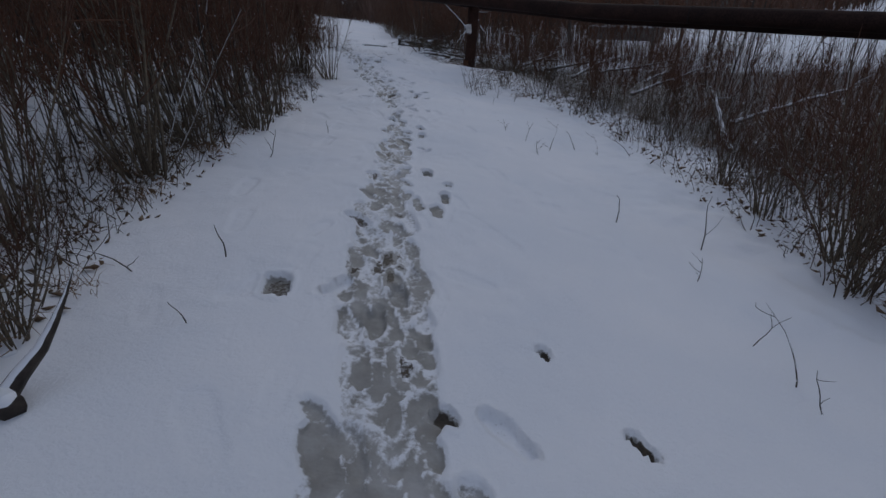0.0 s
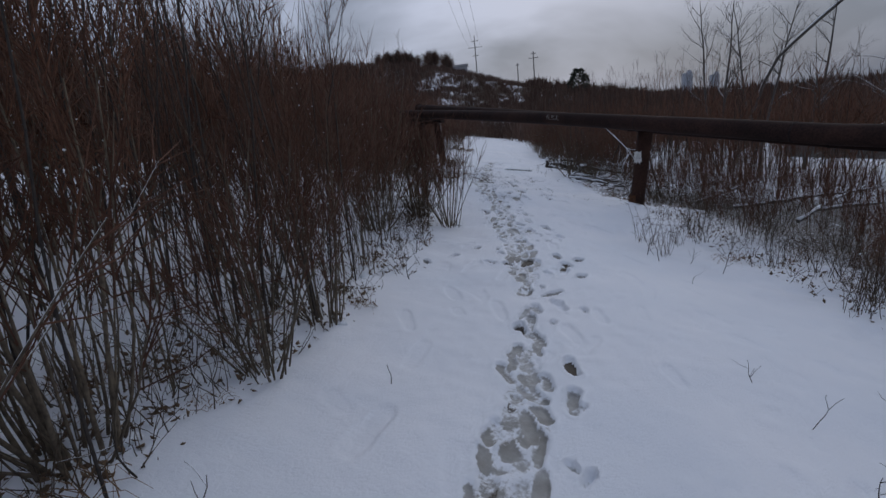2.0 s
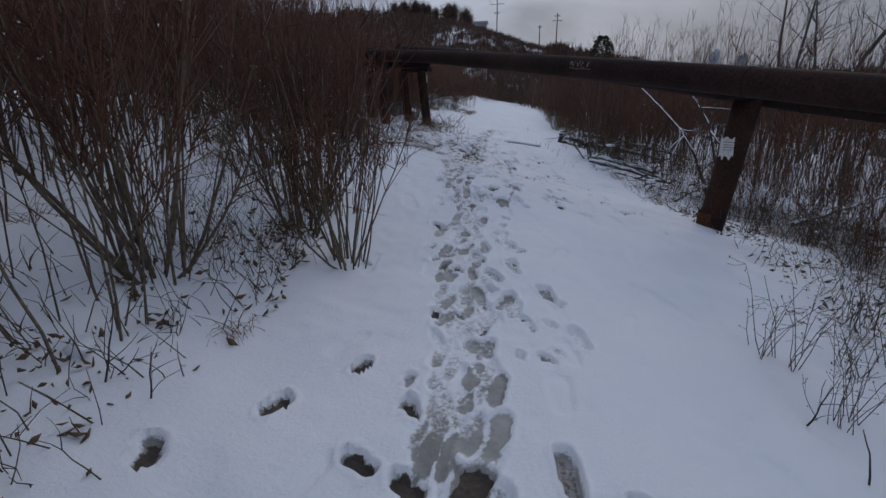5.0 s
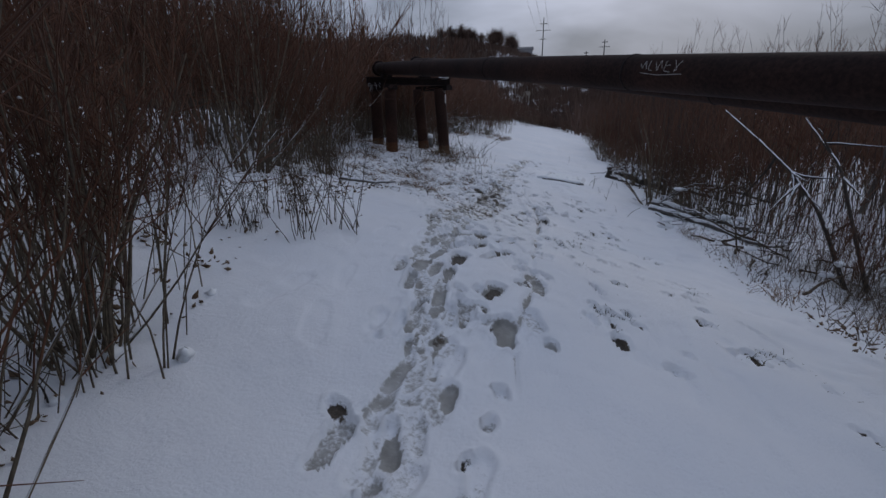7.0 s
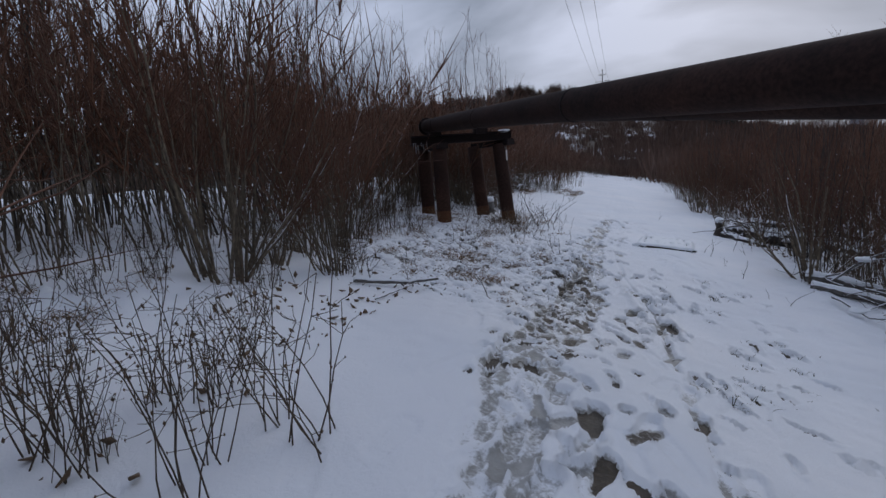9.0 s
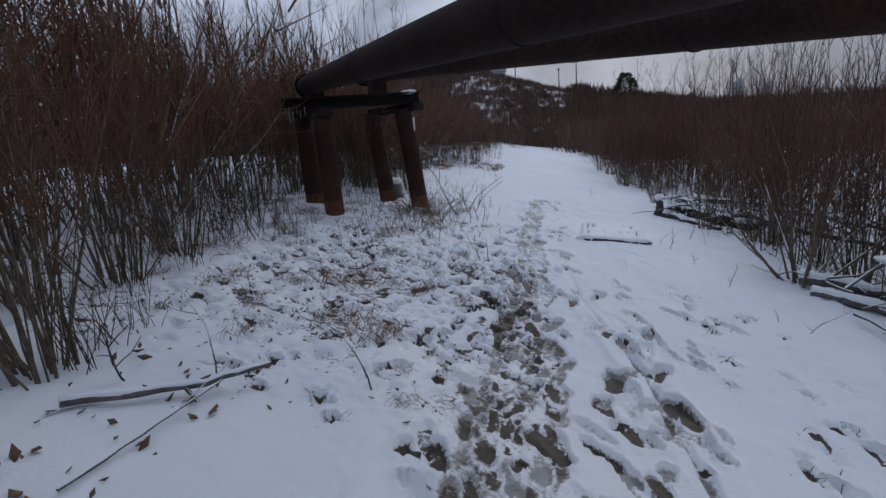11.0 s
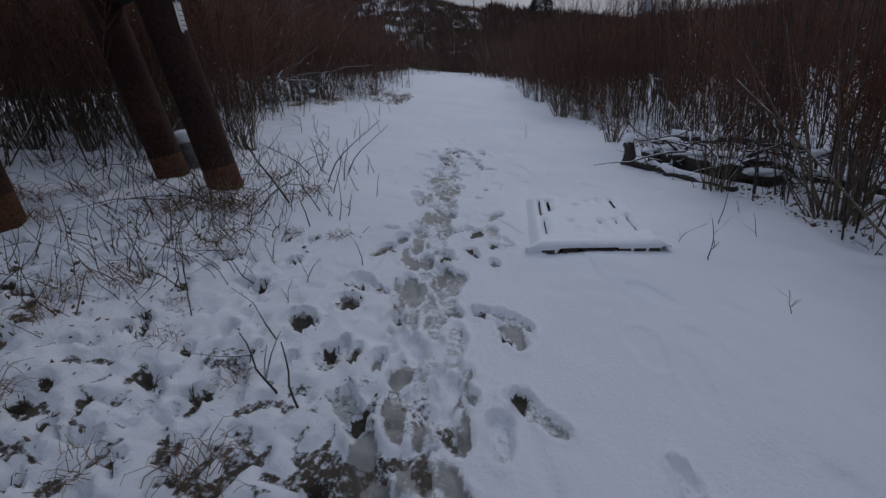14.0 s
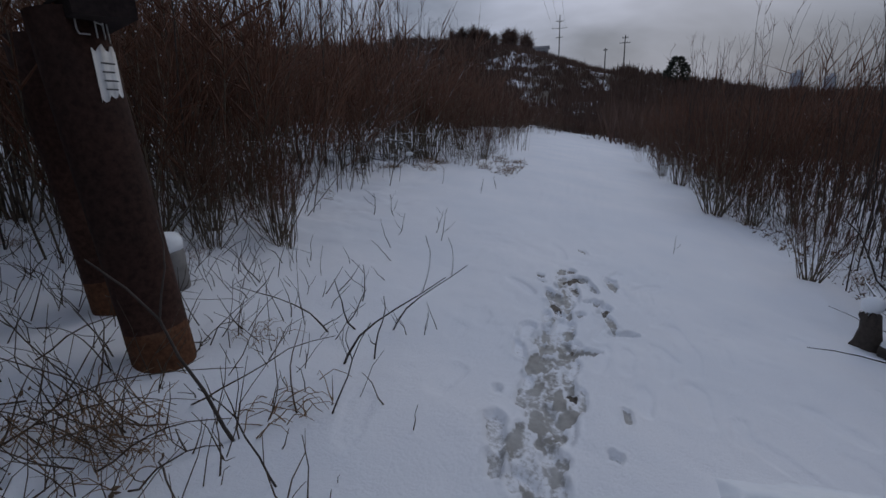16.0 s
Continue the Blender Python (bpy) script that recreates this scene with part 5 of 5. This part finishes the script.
for k, (x, y, le, a) in enumerate(((1.2, 15.5, 2.6, 20), (2.0, 14.2, 3.0, 60), (3.1, 12.6, 2.4, 35), (2.6, 16.5, 3.2, 10), (1.6, 17.2, 2.6, 75), (3.8, 14.8, 2.8, 50), (4.2, 10.2, 2.5, 25), (3.4, 8.0, 2.0, 80), (0.6, 16.6, 2.0, 45))):
    a = radians(a)
    snow_log("fallen_sapling", "snow-lined grey stem lying across low scrub", [on(x, y, 0.1), on(x + math.cos(a) * le / 2, y + math.sin(a) * le / 2, 0.4), on(x + math.cos(a) * le, y + math.sin(a) * le, 0.65)], 0.035, 0.015, M_GREYBARK, True, 5, 20 + k)
snow_log("leaning_tree", "long bare tree leaning over above the scrub", [on(2.0, 26.6, 0.2), (2.82, 24.52, 2.39), (3.9, 21.06, 3.64), (4.5, 19.2, 4.3)], 0.06, 0.025, M_GREYBARK, True, 12, 40)

snow_log("fallen_log", "short dark rotten log half sunk in snow", [on(-0.95, 2.55, 0.03), on(-0.75, 2.62, 0.05), on(-0.6, 2.68, 0.03)], 0.05, 0.045, M_DARKBARK, True, 2, 12)

# a short rotten stump with a knob of snow
t = thing("tree_stump", "short dark rotten stump topped with a knob of snow", "stump")
x, y = -4.72, 24.62
m = Mesh()
rr = np.random.default_rng(50)
ring = np.array([[(x + math.cos(a) * q * rr.uniform(0.65, 1.35), y + math.sin(a) * q * rr.uniform(0.65, 1.35), gz(x, y) + h * rr.uniform(0.85, 1.15)) for a in np.arange(10) * 0.628] for q, h in ((0.12, -0.1), (0.085, 0.06), (0.065, 0.2), (0.06, 0.3), (0.025, 0.32))])
m.add(ring.reshape(-1, 3), [(i * 10 + j, i * 10 + (j + 1) % 10, (i + 1) * 10 + (j + 1) % 10, (i + 1) * 10 + j) for i in range(4) for j in range(10)])
part("stump_wood", m, M_DARKBARK, t)
m = Mesh()
m.lump((x, y, gz(x, y) + 0.35), (0.075, 0.07, 0.065), rr, 0.12, 6, 10)
part("snow_knob", m, M_SNOW, t, "knob of white snow")

# the broken root end of a rotten trunk, hollow and snow-topped
t = thing("rotten_root", "broken dark rotten root end of a trunk, patched with snow", "log")
rr = np.random.default_rng(52)
for k, (x, y, h, sx, sy, sz) in enumerate(((-4.45, 24.55, 0.10, 0.16, 0.12, 0.16), (-4.2, 24.45, 0.16, 0.20, 0.13, 0.14), (-3.95, 24.3, 0.13, 0.22, 0.14, 0.15), (-3.7, 24.15, 0.10, 0.2, 0.12, 0.12), (-4.3, 24.75, 0.22, 0.18, 0.12, 0.14), (-3.4, 24.0, 0.1, 0.24, 0.12, 0.1))):
    m = Mesh()
    m.lump((x, y, gz(x, y) + h), (sx, sy, sz), rr, 0.35, 7, 11)
    part("root_chunk", m, M_DARKBARK, t)
    m = Mesh()
    m.lump((x + rr.normal(0, 0.03), y + rr.normal(0, 0.03), gz(x, y) + h + sz * 0.85), (sx * 0.6, sy * 0.7, 0.03), rr, 0.3, 5, 10)
    part("snow_patch", m, M_SNOW, t, "patch of lying snow")
for _ in range(9):
    m = Mesh()
    a = rr.uniform(0, 6.3)
    x, y = -4.1 + rr.normal(0, 0.3), 24.45 + rr.normal(0, 0.15)
    m.tube(sway(rr, (x, y, gz(x, y) + 0.1), (math.cos(a), math.sin(a), rr.uniform(0.1, 0.9)), rr.uniform(0.2, 0.45), 5, 0.25), np.linspace(0.022, 0.005, 6), 6)
    part("root", m, M_DARKBARK, t)

# brush piles
def brush_pile(label, seed, cx, cy, sx, sy, turn, n, high, material, longest=2.0):
    t = thing("brush_pile", label, "brush pile", "brush piles")
    rr = np.random.default_rng(seed)
    for k in range(n):
        x, y = cx + rr.normal(0, sx), cy + rr.normal(0, sy)
        a = rr.normal(turn, 0.65) + (math.pi if k % 2 else 0)
        pts = sway(rr, on(x, y, rr.uniform(0.03, high)), (math.cos(a), math.sin(a), rr.uniform(-0.05, 0.35)), rr.uniform(0.35, 1.0) * longest, 7, 0.17, -0.05)
        pts[:, 2] = np.maximum(pts[:, 2], ground_z(pts[:, 0], pts[:, 1]) + 0.03)
        m = Mesh()
        m.tube(pts, np.linspace(rr.uniform(0.007, 0.018), 0.004, 8), 5)
        part("branch", m, material, t)
        if k % 4 == 0:
            m = Mesh()
            m.lump(pts[3] + np.array((0, 0, 0.01)), (rr.uniform(0.04, 0.1), rr.uniform(0.03, 0.08), 0.03), rr, 0.35, 5, 8)
            part("snow_lump", m, M_SNOW, t, "small lump of snow")


brush_pile("heap of cut bare branches dusted with snow", 60, -12.6, 26.6, 0.8, 0.6, -0.35, 70, 0.6, M_GREYBARK)
brush_pile("dark tangle of fallen branches and snow on the bank", 61, -3.3, 24.3, 0.6, 0.35, -0.5, 60, 0.4, M_DARKBARK, 1.4)
brush_pile("tangle of snowy stems under the willow", 62, -2.2, 20.1, 0.5, 0.35, -0.4, 30, 0.25, M_GREYBARK, 1.0)
brush_pile("low tangle of snowy dead stems on the bank", 63, -1.4, 17.9, 0.5, 0.5, -0.6, 20, 0.3, M_WEED, 0.9)


# short snowy stems that crowd the foot of the thickets
def undergrowth(label, seed, n, pick):
    rr, m = np.random.default_rng(seed), Mesh()
    for _ in range(n):
        x, y = pick(rr)
        h = rr.uniform(0.1, 0.42)
        a = rr.uniform(0, 6.3)
        line = sway(rr, (x, y, gz(x, y) - 0.02), (math.cos(a) * 0.55, math.sin(a) * 0.55, 1), h, 3, 0.22)
        m.tube(line, np.linspace(rr.uniform(0.002, 0.0045), 0.0012, 4), 3)
        if rr.random() < 0.4:
            m.tube(sway(rr, line[1], rr.normal(0, 1, 3) + np.array((0, 0, 0.6)), h * 0.5, 2, 0.2), (0.0022, 0.0018, 0.001), 3)
    tagged(solo("undergrowth", m, M_WEED, label, "undergrowth"), kind="stuff")


def strip(y0, y1, u0, wide):
    def pick(rr):
        while True:
            y = rr.uniform(y0, y1)
            u = u0 + math.copysign(abs(rr.normal(0, wide)), u0)
            x = float(path_x(y)) + u
            if not (u < 0 and clear_left(x, y, u)):
                return x, y
    return pick


undergrowth("short dry stems crowding under the willows on the high side", 95, 2100, strip(2.0, 13.0, -1.55, 1.0))
undergrowth("short dry stems crowding the bank on the low side", 96, 2600, strip(2.0, 34.0, 2.75, 1.5))
undergrowth("short dry stems beyond the pipe supports", 97, 1700, strip(13.0, 34.0, -2.6, 1.6))
undergrowth("thin dry stems and grass beside the pipe support", 98, 260, lambda q: (-7.15 + q.normal(0, 0.4), 20.0 + q.normal(0, 0.6)))
undergrowth("thin dry stems about the support posts", 99, 260, lambda q: (-8.5 + q.normal(0, 0.7), 21.2 + q.normal(0, 0.6)))

# dead leaves and bark scraps dropped about the foot of the shrubs
leaf = Mesh()
leaf.add([(-0.018, 0, 0.004), (0, -0.009, 0.0), (0.02, 0, 0.006), (0, 0.009, 0.002), (-0.018, 0, 0.001), (0, -0.009, -0.003), (0.02, 0, 0.003), (0, 0.009, -0.001)], [(0, 1, 2, 3), (7, 6, 5, 4), (0, 4, 5, 1), (1, 5, 6, 2), (2, 6, 7, 3), (3, 7, 4, 0)])
base_v = np.concatenate(leaf.v)
m, rr = Mesh(), np.random.default_rng(90)
for _ in range(6500):
    y = rr.uniform(2, 32)
    u = rr.choice((-1.45 - abs(rr.normal(0, 0.7)), 2.7 + abs(rr.normal(0, 0.7))))
    if rr.random() < 0.2 and 16 < y < 21:
        u = rr.uniform(-3.2, -0.4)
    x = float(path_x(y)) + u
    if clear_left(x, y, u) and u < 0 and not 16 < y < 20.5 and (not 12.2 < y < 16 or rr.random() < 0.4):
        continue
    k, e = rr.uniform(0.4, 1.0) if 16 < y < 21.5 or rr.random() < 0.6 else rr.uniform(1.0, 2.0), Euler((rr.normal(0, 0.5), rr.normal(0, 0.5), rr.uniform(0, 6.3))).to_matrix()
    m.add(base_v @ (np.array(e) * k).T + np.array((x, y, gz(x, y) + 0.012 + 0.03 * (abs(u) > 2))), leaf.f)
for _ in range(80):
    cy = rr.uniform(2.6, 13.0)
    cx, wide = float(path_x(cy)) - 1.6 - abs(rr.normal(0, 0.45)), rr.uniform(0.03, 0.09)
    for _k in range(14):
        x, y = cx + rr.normal(0, wide), cy + rr.normal(0, wide)
        k, e = rr.uniform(0.6, 1.5), Euler((rr.normal(0, 0.7), rr.normal(0, 0.7), rr.uniform(0, 6.3))).to_matrix()
        m.add(base_v @ (np.array(e) * k).T + np.array((x, y, gz(x, y) + rr.uniform(0.004, 0.045))), leaf.f)
tagged(solo("dead_leaves", m, M_LEAF, "brown dead leaves and bark scraps on the snow", "leaves"), kind="stuff")

# a grey concrete trough seen through the scrub
t = thing("concrete_trough", "long grey concrete trough among the scrub", "concrete block")
m = Mesh()
mm = Matrix.Translation((5.0, 25.4, -0.65)) @ Matrix.Rotation(radians(-45), 4, 'Z')
m.box((0, 0, 0), (3.4, 0.5, 0.5), mm)
part("slab", m, M_CONC, t, smooth=False)
m = Mesh()
m.box((0, 0, 0.28), (3.3, 0.46, 0.06), mm)
part("snow_cover", m, M_SNOW, t, smooth=False)

# ---- far things on the hill ----
def grounded(x, y):
    return x, y, gz(x, y)


def power_pole(x, y, top, arms):
    t = thing("power_pole", "dark wooden power pole with cross arms on the hill", "power pole", "power poles")
    z = gz(x, y)
    m = Mesh()
    m.tube([(x, y, z - 1), (x, y, (z + top) / 2), (x, y, top)], (0.30, 0.26, 0.2), 8, True)
    part("pole", m, M_POLE, t)
    for dz, w in arms:
        m = Mesh()
        m.tube([(x - w, y - w * 0.25, top - dz), (x, y, top - dz), (x + w, y + w * 0.25, top - dz)], 0.12, 6, True)
        part("cross_arm", m, M_POLE, t)
        for s in (-0.9, -0.45, 0.45, 0.9):
            m = Mesh()
            m.tube([(x + w * s, y + w * s * 0.25, top - dz), (x + w * s, y + w * s * 0.25, top - dz + 0.5)], 0.09, 6, True)
            part("insulator", m, M_POLE, t)
    return t


power_pole(-104.64, 273.2, 46.6, ((3.0, 1.8), (6.2, 3.6), (10.5, 1.6)))
power_pole(-66.96, 253.87, 31.3, ((1.2, 1.2), (3.2, 2.2)))
power_pole(-78.28, 263.95, 27.9, ((1.0, 0.9),))
for k in range(3):
    a = np.array((-104.64 + (k - 1) * 3.2, 273.2, 40.6))
    b = np.array((5 + (k - 1) * 3.0, -30.0, 44))
    m = Mesh()
    m.tube([a + (b - a) * q + np.array((0, 0, -7 * 4 * q * (1 - q))) for q in np.linspace(0, 1, 24)], 0.035, 4)
    solo("power_line", m, M_WIRE, "thin grey overhead power cable against the sky", "cable", "overhead cables")

# the low house on the crest
hx, hy = -113.0, 264.0
hz = gz(hx, hy)
HT = 31.6
t = thing("house", "low pale house on the hill crest", "house", m=pose(hx, hy, HT - 4.2, 0, 0, 20))
m = Mesh()
m.box((0, 0, 0.0), (12, 7, 6.5))
part("wall", m, M_WALL, t, smooth=False)
m = Mesh()
m.add([(-6.5, -3.9, 3.2), (6.5, -3.9, 3.2), (6.5, 3.9, 3.2), (-6.5, 3.9, 3.2), (-6.5, 0, 4.6), (6.5, 0, 4.6)], [(0, 1, 5, 4), (2, 3, 4, 5), (0, 4, 3), (1, 2, 5), (0, 3, 2, 1)])
part("roof", m, M_ROOF, t, smooth=False)
for x in (-4, -1.3, 1.3, 4):
    m = Mesh()
    m.box((x, -3.5, 1.0), (1.2, 0.12, 1.3))
    part("window", m, M_GLASS, t, smooth=False)


def conifer(x, y, height):
    t = thing("conifer", "dark evergreen tree on the skyline", "tree")
    z, r = gz(x, y), np.random.default_rng(70)
    m = Mesh()
    m.tube([(x, y, z - 0.5), (x, y, z + height)], (0.3, 0.05), 7)
    part("trunk", m, M_DARKBARK, t)
    m = Mesh()
    for _ in range(700):
        q = r.uniform(0.2, 1.0)
        w = height * 0.42 * (1 - (q - 0.35) ** 2 * 1.8) * math.sqrt(r.random())
        a = r.uniform(0, 6.3)
        p = np.array((x + math.cos(a) * w, y + math.sin(a) * w, z + q * height))
        d = np.array((math.cos(a), math.sin(a), r.uniform(-0.1, 0.5)))
        m.tube([p, p + d * r.uniform(0.3, 0.8), p + d * r.uniform(0.8, 1.2)], (0.14, 0.2, 0.03), 3)
    tagged(part("crown", m, M_NEEDLE, t), kind="stuff")


gx, gy, g0 = grounded(-37.5, 210.0)
conifer(gx, gy, max(16.8 - g0, 5.0))
for x, y, w, tip in ((2.5, 905, 24, 39), (40.5, 905, 20, 32)):
    h = tip - gz(x, y)
    t = thing("apartment_tower", "hazy distant apartment tower on the horizon", "building", "distant towers", pose(x, y, gz(x, y), 0, 0, 12))
    m = Mesh()
    m.box((0, 0, h / 2), (w * 0.55, 14, h))
    part("wall", m, M_TOWER, t, smooth=False)
    m = Mesh()
    m.box((w * 0.1, 0, h + 2), (w * 0.22, 8, 4))
    part("roof_house", m, M_TOWER, t, smooth=False)


# rounded bare trees on the crest
def crest_tree(seed, height):
    r, s, c = np.random.default_rng(seed), Mesh(), Mesh()
    s.tube([(0, 0, -0.5), (0.1, 0, height * 0.5), (0, 0.1, height * 0.8)], (0.22, 0.15, 0.06), 6)
    for _ in range(130):
        a, el = r.uniform(0, 6.3), r.uniform(0.15, 1.5)
        d = np.array((math.cos(a) * math.cos(el), math.sin(a) * math.cos(el), math.sin(el)))
        p = np.array((0, 0, height * r.uniform(0.2, 0.5))) + d * height * 0.1
        q = p + d * height * r.uniform(0.28, 0.5)
        c.tube([p, (p + q) / 2 + r.normal(0, 0.2, 3), q], (0.09, 0.06, 0.03), 3)
    ob = thing("crest_tree", "rounded bare grey tree on the hill crest", "tree", "trees on the crest")
    part("trunk", s, M_DARKBARK, ob)
    tagged(part("crown", c, M_HILL, ob), kind="stuff")
    return ob


CREST = [crest_tree(400 + k, 9.0) for k in range(3)]
rr = np.random.default_rng(71)
for k in range(70):
    az, d = (rr.uniform(24.3, 33), rr.uniform(222, 262)) if k < 46 else (rr.uniform(33, 62), rr.uniform(150, 260)) if k < 62 else (rr.uniform(2, 16), rr.uniform(240, 262))
    x, y = polar(rr, az, d)
    place(CREST[k % 3], spin(x, y, rr.uniform(0.5, 1.0) if k < 62 else rr.uniform(0.3, 0.6)))
